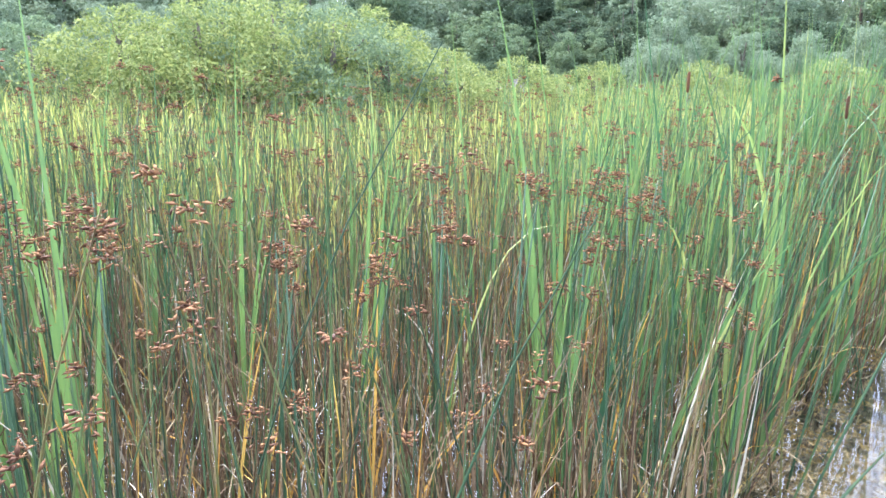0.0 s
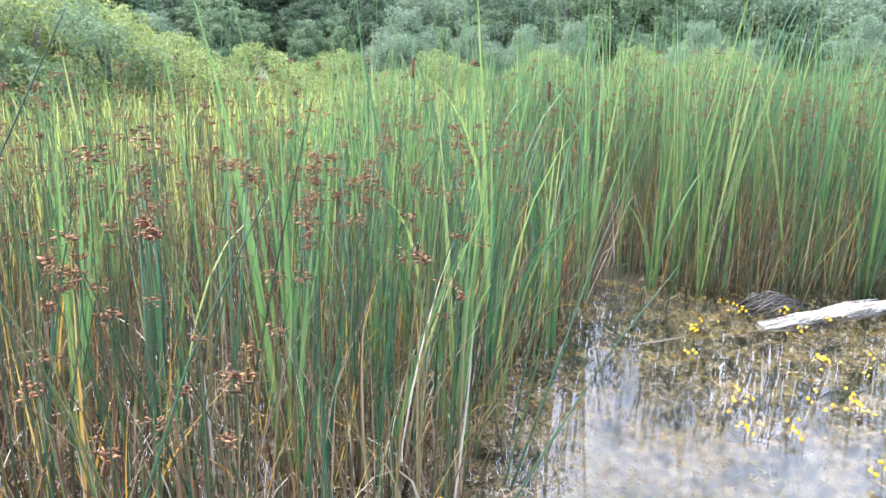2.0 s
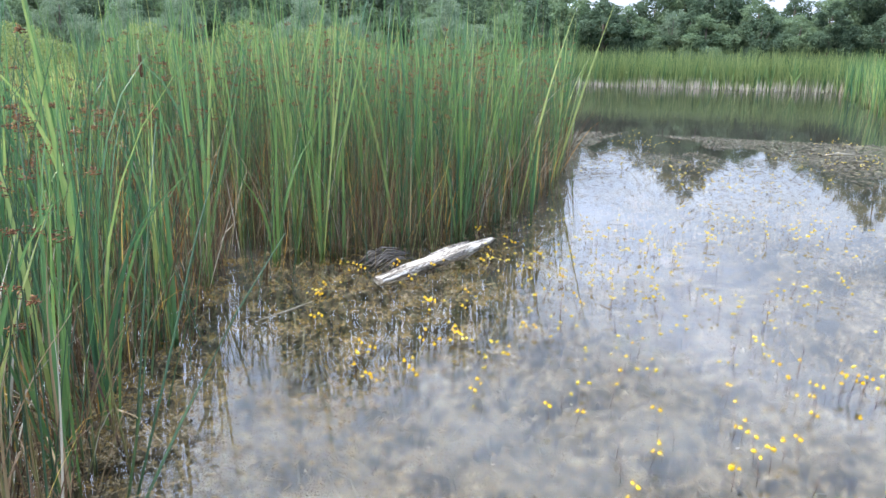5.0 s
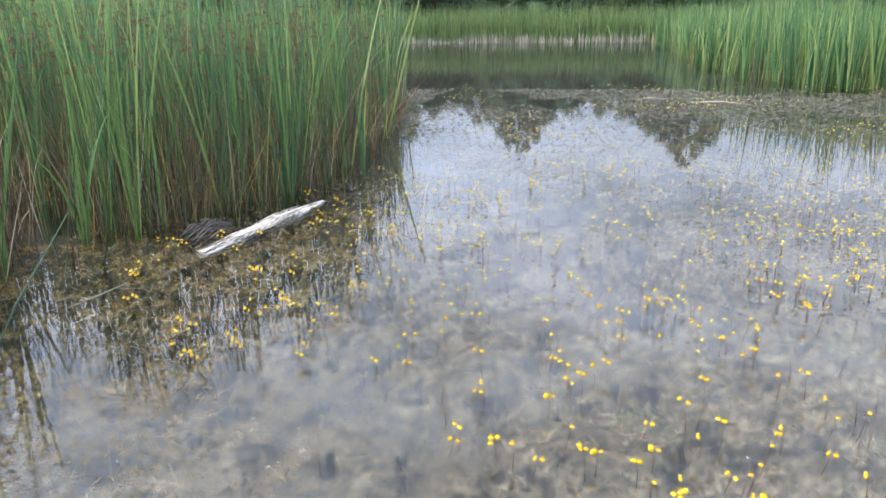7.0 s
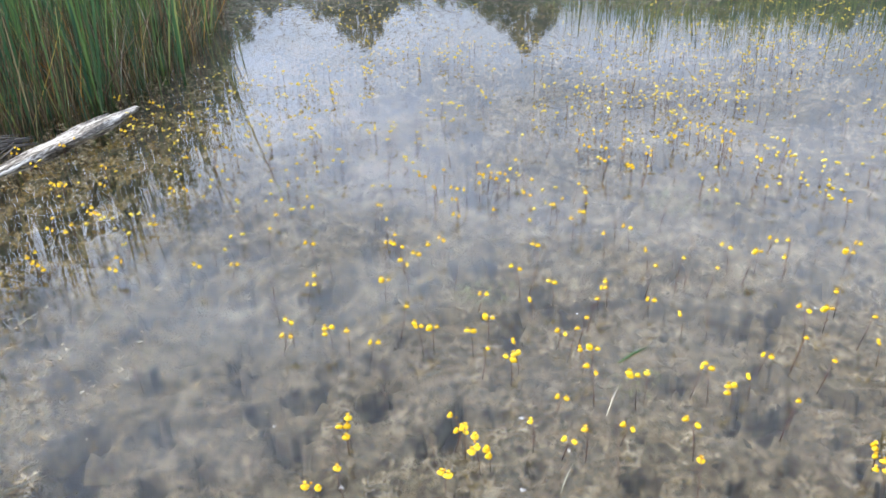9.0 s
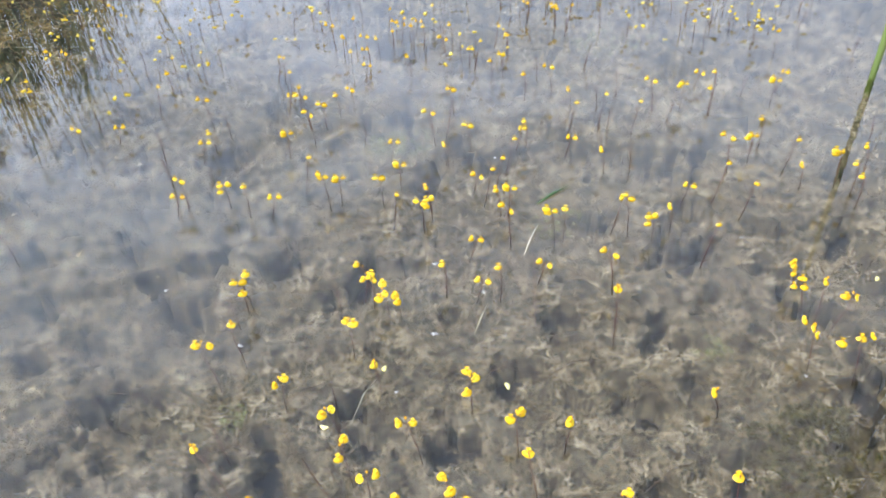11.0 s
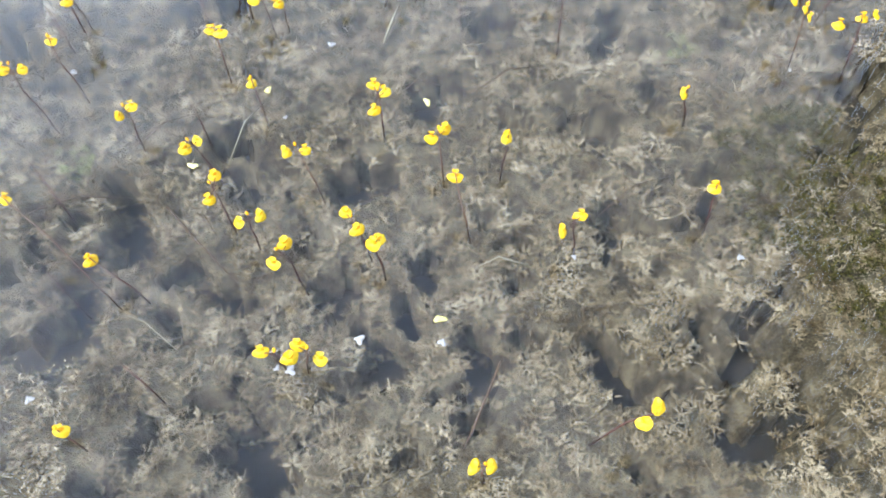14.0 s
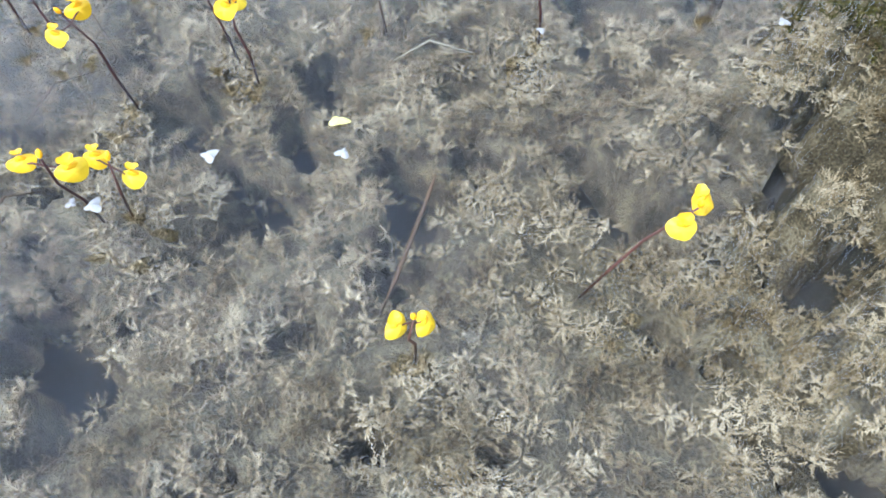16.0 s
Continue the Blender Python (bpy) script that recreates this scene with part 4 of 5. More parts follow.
# ---- bladderwort ----
def lip(rx, ry, cup, mat, name, notch=0.0, rings=4, seg=16, wave=0.06):
    bm = bmesh.new()
    c = bm.verts.new((0, 0, cup * 0.4))
    prev = None
    for r in range(1, rings + 1):
        f = r / rings
        ring = []
        for k in range(seg):
            t = 2 * math.pi * k / seg
            rad = f * (1 - notch * max(0, math.cos(t)) ** 6) * (1 + wave * math.sin(3 * t + 1))
            ring.append(bm.verts.new((rx * rad * math.cos(t), ry * rad * math.sin(t), cup * (0.4 - 1.4 * f * f) + 0.0006 * math.sin(5 * t) * f)))
        for k in range(seg):
            if prev is None:
                bm.faces.new((c, ring[k], ring[(k + 1) % seg]))
            else:
                bm.faces.new((prev[k], ring[k], ring[(k + 1) % seg], prev[(k + 1) % seg]))
        prev = ring
    return from_bm(name, bm, mat)


ME_low = [lip(0.0066, 0.0094, 0.0026, M_petal, "lower_lip", 0.20, 4, 20, 0.12), lip(0.0064, 0.0086, 0.0036, M_petal, "lower_lip", 0.06, 4, 18, 0.10), lip(0.0075, 0.0084, 0.0020, M_petal, "lower_lip", 0.22, 4, 18, 0.08)]
ME_up = [lip(0.0036, 0.0044, -0.0016, M_petal, "upper_lip", 0.0, 3, 14, 0.12), lip(0.0032, 0.0040, -0.0012, M_petal, "upper_lip", 0.15, 3, 14, 0.14)]
ME_pal = lip(0.0027, 0.0042, 0.0034, M_palate, "palate", 0.25, 3, 12, 0.05)
ME_bud = tube([(0, 0, 0), (0, 0, 0.002), (0, 0, 0.005), (0, 0, 0.007)], [0.0008, 0.0021, 0.002, 0.0005], 8, M_palate, "bud")


def small_flower(notch, open_up):
    """Both lips of a small far flower in one mesh."""
    bm = bmesh.new()
    for rx, ry, cup, ang, off, nt in ((0.0066, 0.0088, 0.004, 0.0, 0.0, notch), (0.0042, 0.0052, -0.002, open_up, -0.0055, 0.0)):
        m = Matrix.Translation((off, 0, 0.002 if off else 0)) @ Matrix.Rotation(ang, 4, "Y")
        c = bm.verts.new(m @ Vector((0, 0, cup * 0.4)))
        prev = None
        for f in (0.55, 1.0):
            ring = []
            for k in range(10):
                t = 2 * math.pi * k / 10
                rad = f * (1 - nt * max(0, math.cos(t)) ** 6) * (1 + 0.12 * math.sin(3 * t + 1))
                ring.append(bm.verts.new(m @ Vector((rx * rad * math.cos(t), ry * rad * math.sin(t), cup * (0.4 - 1.4 * f * f)))))
            for k in range(10):
                bm.faces.new((c, ring[k], ring[(k + 1) % 10]) if prev is None else (prev[k], ring[k], ring[(k + 1) % 10], prev[(k + 1) % 10]))
            prev = ring
    return from_bm("flower", bm, M_petal)


ME_small = [small_flower(0.45, -1.2), small_flower(0.25, -0.7), small_flower(0.35, -1.6)]


def bloom(parent, place, facing, rnd, fine=True, size=1.0):
    """One two-lipped flower: lower lip with palate, and an upper lip."""
    low = part("flower", rnd.choice(ME_low), parent, "bright yellow two-lipped flower")
    tilt = rnd.uniform(20, 52)
    low.matrix_local = pose(*place, 0, 0, math.degrees(facing)) @ pose(0, 0, 0, 0, tilt, 0) @ Matrix.Scale(size * rnd.uniform(1.0, 1.3), 4)
    if fine:
        up = part("upper_lip", rnd.choice(ME_up), low)
        up.matrix_local = pose(-0.0064, 0, 0.0026, 0, rnd.uniform(-55, -22), 0)
        pal = part("palate", ME_pal, low, "orange swollen palate")
        pal.matrix_local = pose(-0.0036, 0, 0.0024, 0, -12, 0)
    return low


def bladderwort(base, tips, seed):
    """A stalk from the water with a flower at each tip."""
    rnd = random.Random(seed)
    thing = new("bladderwort", None)
    thing.location = (base[0], base[1], 0)
    rel = [Vector((x - base[0], y - base[1], z)) for x, y, z in tips]
    top = sum(rel, Vector()) / len(rel) + Vector((0, 0, 0.008))
    bow = Vector((rnd.uniform(-0.006, 0.006), rnd.uniform(-0.006, 0.006), 0))
    part("stem", tube([-top * 0.35 + Vector((0, 0, -0.015)), Vector((0, 0, 0)), top * 0.5 + bow, top], [0.0011, 0.0012, 0.001, 0.0007], 6, M_stalk, "stem"), thing)
    for p in rel:
        out = p - top
        part("pedicel", tube([top * 0.86, top * 0.9 + out * 0.6 + Vector((0, 0, 0.004)), p + Vector((0, 0, -0.001))], [0.0007, 0.0006, 0.0005], 5, M_stalk, "pedicel"), thing)
        bloom(thing, p, math.atan2(-0.9, 0.1) + rnd.uniform(-1.0, 1.0), rnd)
    bud = part("bud", ME_bud, thing, "small closed orange bud")
    bud.matrix_local = pose(*(top + Vector((0, 0, 0.002))), rnd.uniform(-25, 25), rnd.uniform(-25, 25), 0)
    return tagged(thing, "yellow bladderwort on a thin purplish stalk in water", "wildflower", "flowering bladderworts")


PLANTS_BY_THE_BANK = [
    ((0.119, 1.273), [(0.054, 1.356, 0.1)]),
    ((0.173, 1.239), [(0.144, 1.252, 0.06)]),
    ((0.36, 1.654), [(0.351, 1.67, 0.06), (0.368, 1.658, 0.06)]),
    ((0.402, 1.518), [(0.397, 1.531, 0.05)]),
    ((0.307, 1.417), [(0.28, 1.421, 0.05), (0.297, 1.432, 0.05)]),
    ((0.315, 1.315), [(0.315, 1.345, 0.06), (0.302, 1.304, 0.06)]),
    ((0.346, 1.27), [(0.331, 1.26, 0.05), (0.364, 1.263, 0.05)]),
    ((0.39, 1.178), [(0.386, 1.197, 0.06), (0.363, 1.171, 0.06)]),
    ((0.49, 1.204), [(0.472, 1.221, 0.06), (0.481, 1.188, 0.06)]),
    ((0.503, 1.164), [(0.493, 1.166, 0.05), (0.507, 1.171, 0.05)]),
    ((0.577, 1.428), [(0.576, 1.464, 0.05), (0.591, 1.443, 0.05), (0.564, 1.408, 0.05)]),
    ((0.637, 1.306), [(0.623, 1.315, 0.06), (0.649, 1.325, 0.06)]),
]
PLANTS_IN_THE_MIDDLE = [
    ((0.637, 1.198), [(0.629, 1.225, 0.07)]),
    ((0.726, 1.284), [(0.733, 1.288, 0.05)]),
    ((0.94, 1.553), [(0.952, 1.586, 0.09)]),
    ((1.045, 1.292), [(1.035, 1.296, 0.04)]),
    ((0.967, 1.092), [(0.962, 1.098, 0.06)]),
    ((0.767, 1.112), [(0.773, 1.121, 0.05), (0.742, 1.106, 0.05)]),
    ((0.686, 0.848), [(0.724, 0.831, 0.09), (0.699, 0.819, 0.09)]),
    ((0.534, 0.849), [(0.524, 0.85, 0.035), (0.542, 0.845, 0.035)]),
    ((0.345, 1.058), [(0.328, 1.048, 0.065), (0.359, 1.028, 0.065)]),
    ((0.372, 1.052), [(0.368, 1.057, 0.04), (0.389, 1.03, 0.04)]),
    ((0.093, 1.039), [(0.084, 1.047, 0.02)]),
    ((0.449, 1.338), [(0.421, 1.359, 0.06), (0.445, 1.352, 0.06)]),
]
PLANTS_FARTHER_OUT = [
    ((0.203, 1.528), [(0.211, 1.539, 0.05), (0.194, 1.524, 0.05)]),
    ((0.115, 1.692), [(0.108, 1.699, 0.08)]),
    ((0.061, 1.635), [(0.035, 1.653, 0.08), (0.065, 1.642, 0.08)]),
    ((0.134, 1.878), [(0.133, 1.906, 0.06), (0.128, 1.83, 0.06)]),
    ((0.425, 1.847), [(0.401, 1.872, 0.06), (0.426, 1.82, 0.06)]),
    ((0.456, 1.748), [(0.452, 1.781, 0.06), (0.434, 1.729, 0.06), (0.45, 1.741, 0.06)]),
    ((0.483, 1.744), [(0.475, 1.741, 0.05), (0.476, 1.717, 0.05)]),
    ((1.304, 1.372), [(1.301, 1.41, 0.07), (1.303, 1.383, 0.07), (1.295, 1.362, 0.07)]),
    ((1.403, 1.488), [(1.423, 1.51, 0.07)]),
    ((1.421, 1.45), [(1.441, 1.465, 0.06), (1.461, 1.454, 0.06)]),
    ((1.37, 1.315), [(1.328, 1.331, 0.07), (1.375, 1.332, 0.07), (1.402, 1.331, 0.07)]),
    ((1.394, 1.531), [(1.366, 1.537, 0.05), (1.401, 1.557, 0.05), (1.384, 1.527, 0.05)]),
]
STALKS_A = [
    (-0.421, 2.855, 2),
    (-0.318, 2.889, 2),
    (-0.201, 3.103, 1),
    (0.005, 2.918, 2),
    (-0.016, 2.649, 2),
    (0.023, 2.719, 1),
    (-0.079, 2.357, 2),
    (-0.048, 2.387, 2),
    (0.078, 2.343, 3),
    (0.132, 2.289, 1),
    (0.195, 2.245, 2),
    (0.241, 3.259, 1),
    (0.272, 2.933, 2),
    (0.26, 2.626, 3),
    (0.341, 2.799, 2),
    (0.396, 2.782, 2),
    (0.453, 2.885, 1),
    (0.508, 2.935, 2),
    (0.364, 2.282, 3),
    (0.397, 2.305, 3),
    (0.298, 2.375, 1),
    (0.35, 2.705, 2),
    (0.514, 2.221, 2),
    (0.528, 2.139, 1),
    (0.574, 2.489, 2),
    (0.581, 2.337, 3),
    (0.64, 2.137, 3),
    (0.648, 2.198, 1),
    (0.747, 2.405, 1),
    (0.737, 2.563, 2),
    (0.852, 2.784, 2),
    (0.844, 2.509, 2),
]
STALKS_B = [
    (0.789, 2.257, 2),
    (0.801, 2.175, 1),
    (0.851, 2.238, 1),
    (0.823, 2.083, 1),
    (0.851, 2.096, 3),
    (0.908, 2.319, 1),
    (0.982, 2.446, 2),
    (1.012, 2.436, 1),
    (1.123, 2.802, 1),
    (1.116, 3.065, 2),
    (1.045, 2.968, 1),
    (1.243, 2.846, 2),
    (1.27, 2.718, 1),
    (1.109, 2.346, 2),
    (1.173, 2.494, 1),
    (1.317, 2.578, 1),
    (1.193, 2.233, 1),
    (1.384, 2.459, 1),
    (1.095, 1.944, 1),
    (1.123, 1.901, 2),
    (1.181, 1.876, 3),
    (1.33, 2.012, 2),
    (1.258, 1.92, 1),
    (1.411, 1.982, 1),
    (1.438, 1.887, 1),
    (1.56, 2.151, 2),
    (1.657, 2.199, 3),
    (1.735, 2.264, 1),
    (1.695, 2.085, 1),
    (1.702, 2.001, 1),
    (1.779, 1.961, 3),
    (1.796, 1.913, 1),
]
STALKS_C = [
    (1.771, 1.857, 1),
    (1.918, 2.013, 1),
    (1.95, 2.537, 3),
    (2.026, 2.621, 2),
    (1.765, 2.745, 2),
    (1.786, 2.643, 1),
    (1.629, 2.588, 3),
    (1.532, 2.604, 2),
    (1.683, 2.496, 1),
    (0.814, 1.947, 2),
    (0.926, 1.922, 3),
    (0.951, 1.929, 1),
    (0.602, 2.058, 2),
    (0.694, 1.922, 2),
    (0.671, 1.764, 2),
    (0.72, 1.723, 1),
    (0.837, 1.793, 2),
    (1.0, 1.712, 2),
    (1.241, 1.732, 1),
    (0.606, 1.805, 1),
    (0.405, 1.841, 2),
    (0.426, 1.799, 1),
    (0.129, 1.856, 2),
    (1.403, 1.598, 3),
]
CLUMPS = [
    (1.694, 3.938, 14),
    (1.542, 3.768, 5),
    (2.166, 4.1, 9),
    (1.939, 3.873, 7),
    (2.186, 3.949, 5),
    (2.201, 3.442, 14),
    (1.519, 4.203, 6),
    (1.414, 3.734, 5),
    (0.338, 4.525, 5),
    (0.983, 6.499, 8),
    (1.724, 6.002, 5),
    (-0.128, 3.598, 5),
    (0.041, 5.622, 5),
    (-0.199, 5.701, 5),
    (0.505, 3.556, 4),
    (0.763, 3.538, 6),
    (0.927, 3.604, 5),
    (1.314, 4.695, 4),
    (0.835, 4.737, 5),
    (0.684, 6.46, 4),
    (0.287, 6.157, 5),
    (-0.052, 4.382, 3),
    (-0.316, 4.347, 4),
    (-0.534, 4.256, 4),
    (2.205, 4.894, 4),
    (2.639, 4.714, 5),
    (3.661, 6.241, 4),
    (2.097, 4.38, 4),
    (0.996, 3.12, 4),
    (0.247, 3.166, 3),
    (0.613, 3.334, 5),
    (1.195, 3.297, 3),
]
SHORE_CLUMPS = [
    (-2.134, 4.485, 4),
    (-1.994, 4.368, 4),
    (-2.061, 3.909, 5),
    (-1.998, 3.99, 4),
    (-1.294, 3.985, 4),
    (-1.118, 4.062, 4),
    (-1.582, 4.338, 4),
    (-1.294, 3.899, 3),
    (-1.872, 4.633, 2),
    (-1.542, 5.845, 4),
    (-1.314, 5.32, 4),
    (-1.207, 5.551, 3),
    (-1.235, 4.956, 3),
    (-0.987, 3.534, 6),
    (-1.052, 3.609, 3),
    (-1.065, 3.404, 3),
    (-0.745, 3.384, 3),
    (-0.698, 3.777, 3),
    (-1.183, 3.511, 3),
    (-1.088, 3.053, 3),
    (-1.392, 3.097, 4),
    (-1.235, 2.959, 4),
    (-0.729, 2.956, 3),
    (-1.435, 3.24, 2),
    (-1.807, 3.516, 3),
    (-0.943, 5.288, 4),
    (-0.721, 4.721, 4),
    (-0.727, 4.379, 4),
    (-1.171, 3.084, 2),
    (-1.478, 4.721, 2),
]
FALLEN_PETALS = [
    (0.66, 1.45),
    (0.551, 1.059),
    (0.417, 1.565),
    (0.277, 1.434),
    (1.616, 1.56),
]
WHITE_FLECKS = [
    (0.693, 1.758),
    (0.443, 1.064),
    (0.433, 1.49),
    (0.543, 1.025),
    (0.35, 1.049),
    (0.336, 1.056),
    (0.973, 1.017),
    (0.109, 1.717),
    (1.26, 1.322),
    (0.041, 1.114),
    (0.544, 1.642),
    (0.757, 1.091),
    (-0.074, 1.972),
]
BARE_STALKS = [
    ((0.108, 1.798), (0.092, 1.834)),
    ((0.348, 1.783), (0.342, 1.836)),
    ((0.235, 1.998), (0.228, 2.032)),
    ((0.785, 1.645), (0.833, 1.81)),
    ((0.094, 1.402), (0.064, 1.466)),
    ((-0.009, 1.278), (-0.014, 1.29)),
    ((0.111, 1.221), (0.086, 1.257)),
    ((0.193, 1.066), (0.168, 1.093)),
    ((0.308, 1.494), (0.302, 1.507)),
]

seed = 1000
for rows in (PLANTS_BY_THE_BANK, PLANTS_IN_THE_MIDDLE, PLANTS_FARTHER_OUT):
    for base, tips in rows:
        bladderwort(base, tips, seed)
        seed += 1


def small_bladderwort(height, flowers, sd, name="bladderwort"):
    """Plainer plant for the open water, built once and copied."""
    rnd = random.Random(sd)
    thing = new(name, None)
    lean = Vector((rnd.uniform(-0.02, 0.02), rnd.uniform(-0.02, 0.02), height))
    part("stem", tube([(0, 0, -0.01), lean * 0.5 + Vector((0.003, 0, 0)), lean], [0.0015, 0.0014, 0.0010], 5, M_stalk, "stem"), thing)
    for k in range(flowers):
        f = part("flower", rnd.choice(ME_small), thing, "bright yellow flower")
        f.matrix_local = pose(lean.x + (0.011 if k % 2 else -0.011) * (flowers > 1) + rnd.uniform(-0.004, 0.004), lean.y + rnd.uniform(-0.01, 0.01), height - 0.009 * k + rnd.uniform(-0.004, 0.004), 0, 0, -90 + rnd.uniform(-50, 50)) @ pose(0, 0, 0, 0, rnd.uniform(25, 60), 0) @ Matrix.Scale(rnd.uniform(0.95, 1.3), 4)
    return tagged(thing, "yellow bladderwort on a thin purplish stalk in water", "wildflower", "flowering bladderworts")


KINDS = {}
for n in (0, 1, 2, 3):
    KINDS[n] = [small_bladderwort(h, n, 50 + 10 * n + k) for k, h in enumerate((0.075, 0.095, 0.12))]
used = set()
rnd = random.Random(77)


def plant_one(x, y, n, low=False, size=1.0):
    src = rnd.choice(KINDS[n])
    m = pose(x, y, -0.045 if low else rnd.uniform(-0.02, 0.012), 0, 0, rnd.uniform(-35, 35)) @ Matrix.Scale(size, 4)
    if src not in used:
        used.add(src)
        src.matrix_world = m
        return
    copy_thing(src, pose(*m.translation, 0, 0, rnd.uniform(-35, 35))).scale = (size, size, size)


for rows in (STALKS_A, STALKS_B, STALKS_C):
    for x, y, n in rows:
        plant_one(x, y - 0.012, min(n, 3))
EXTRA = []
for x, y, n in CLUMPS:
    for k in range(n):
        px, py = x + rnd.gauss(0, 0.03 + 0.006 * n), y + rnd.gauss(0, 0.06 + 0.012 * n)
        if y < 4.3 and k < 6:
            plant_one(px, py, rnd.choice((1, 1, 2)), False, 0.95)
        else:
            EXTRA += [(px, py, rnd.uniform(0.06, 0.12)), (px + rnd.uniform(-0.02, 0.02), py, rnd.uniform(0.05, 0.11))]
for x, y, n in SHORE_CLUMPS:
    for k in range(n):
        px, py = x + rnd.gauss(0, 0.03), y + rnd.gauss(0, 0.05)
        if k < 2:
            plant_one(px, py, rnd.choice((1, 2)), True)
        else:
            EXTRA.append((px, py, rnd.uniform(0.02, 0.05)))
# bare stalks whose flowers have dropped
for k in range(60):
    plant_one(rnd.uniform(-0.7, 2.8), rnd.uniform(2.1, 5.0), 0)
for n in KINDS:
    for src in KINDS[n]:
        if src not in used:
            src.matrix_world = pose(rnd.uniform(-0.2, 2), rnd.uniform(3, 5), 0)
for base, tip in BARE_STALKS:
    thing = new("flower_stalk", tube([(base[0], base[1], -0.02), ((base[0] + tip[0]) / 2, (base[1] + tip[1]) / 2, 0.03), (tip[0], tip[1], 0.055)], [0.0011, 0.001, 0.0006], 5, M_stalk, "flower_stalk"))
    tagged(thing, "thin purplish bare flower stalk rising from water", "stalk")

# far flowers, too many and too small to count
n = 3200
x = RNG.uniform(-1.2, 7.5, n)
y = 4.6 + 10.0 * RNG.random(n) ** 1.4
keep = fbm(x, y, 1.1, 2, 91) > 0.45
x, y = np.concatenate([x[keep], np.repeat(RNG.uniform(-0.9, 3.6, 90), 3) + RNG.normal(0, 0.035, 270), RNG.normal(2.7, 0.7, 90)]), np.concatenate([y[keep], np.repeat(RNG.uniform(3.0, 6.0, 90), 3) + RNG.normal(0, 0.05, 270), RNG.normal(5.2, 0.8, 90)])
x, y = np.concatenate([x, [e[0] for e in EXTRA]]), np.concatenate([y, [e[1] for e in EXTRA]])
c = np.stack([x, y, np.concatenate([RNG.uniform(0.03, 0.13, len(x) - len(EXTRA)), [e[2] for e in EXTRA]])], -1)
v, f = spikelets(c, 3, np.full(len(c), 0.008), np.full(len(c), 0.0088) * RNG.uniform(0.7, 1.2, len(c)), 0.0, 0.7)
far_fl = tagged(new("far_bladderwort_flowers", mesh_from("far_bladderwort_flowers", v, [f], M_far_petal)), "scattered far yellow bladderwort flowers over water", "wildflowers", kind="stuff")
v, q, _ = strands(np.concatenate([x, RNG.uniform(-1, 6, 300)]), np.concatenate([y, RNG.uniform(3.5, 10, 300)]), np.full(len(x) + 300, -0.03), np.concatenate([c[:, 2] + 0.03, RNG.uniform(0.07, 0.16, 300)]), 0.0022, 0.05, 0.02, 2, 3, "stem")
tagged(part("flower_stalks", mesh_from("flower_stalks", v, [q], M_stalk), far_fl, "thin dark flower stalks"), kind="stuff")

# fallen petals and white flecks on the water
ME_fallen = lip(0.006, 0.0085, 0.002, M_pale_petal, "fallen_petal", 0.45, 4, 18, 0.26)
ME_fleck = lip(0.006, 0.005, 0.0012, M_white, "white_petal", 0.5, 4, 18, 0.38)
for k, (x, y) in enumerate(FALLEN_PETALS):
    ob = new("fallen_petal", ME_fallen)
    ob.matrix_world = pose(x, y, 0.0035, 4, 5, 77 * k)
    tagged(ob, "pale faded yellow petal floating on water", "petal", "fallen petals")
for k, (x, y) in enumerate(WHITE_FLECKS + [(0.6, 1.9), (0.165, 2.57), (0.9, 2.4), (0.3, 2.9), (1.1, 2.2), (1.4, 1.8), (1.7, 2.3)]):
    ob = new("white_petal", ME_fleck)
    ob.matrix_world = pose(x, y, 0.003, 3, 3, 131 * k) @ Matrix.Scale(1.0 + 0.3 * math.sin(k * 2.1), 4)
    tagged(ob, "small white petal fleck floating on water", "petal", "floating white flecks")

# ---- floating weed scraps that break the mirror farther out ----
def scraps(n, x0, x1, y0, y1, cover, size, seed, zmax=0.012, fade=0.0):
    x, y = RNG.uniform(x0, x1, n), RNG.uniform(y0, y1, n)
    keep = (fbm(x, y * 0.45, 1.3, 3, seed) > cover) & (y - y0 >= fade * RNG.random(n) * 2 * fbm(x, y, 2.0, 2, seed + 1))
    x, y = x[keep], y[keep]
    n = len(x)
    s = size * RNG.uniform(0.4, 1.5, n)
    a = RNG.normal(0, 0.5, n)
    u = np.stack([np.cos(a), np.sin(a), RNG.normal(0, 0.08, n)], -1) * s[:, None]
    w = np.stack([-np.sin(a), np.cos(a), RNG.normal(0, 0.18, n)], -1) * (s * RNG.uniform(0.12, 0.4, n))[:, None]
    p = np.stack([x, y, RNG.uniform(0.002, zmax, n)], -1)
    v = np.stack([p - u, p - 0.3 * u - w, p + 0.4 * u - 0.8 * w, p + u, p + 0.3 * u + w, p - 0.5 * u + 0.7 * w], 1)
    v[..., 2] = np.maximum(v[..., 2], 0.0015)
    return v.reshape(-1, 3), np.arange(n * 6).reshape(-1, 6)


v1, f1 = scraps(76000, -2.2, 9.0, 8.0, 14.8, 0.36, 0.021, 95, 0.012, 4.5)
v2, f2 = scraps(12000, -2.0, 9.0, 10.5, 15.0, 0.50, 0.030, 94)
v3, f3 = scraps(5000, -1.6, 6.0, 5.0, 8.5, 0.55, 0.016, 97, 0.006)
v, f = merged([(v1, f1), (v2, f2), (v3, f3), scraps(3000, -1.2, 4.5, 2.0, 6.0, 0.45, 0.006, 98, 0.003)])
tagged(new("floating_weed_scraps", mesh_from("floating_weed_scraps", v, [f], M_float)), "olive-brown weed scraps floating on the pond", "water weed", kind="stuff")

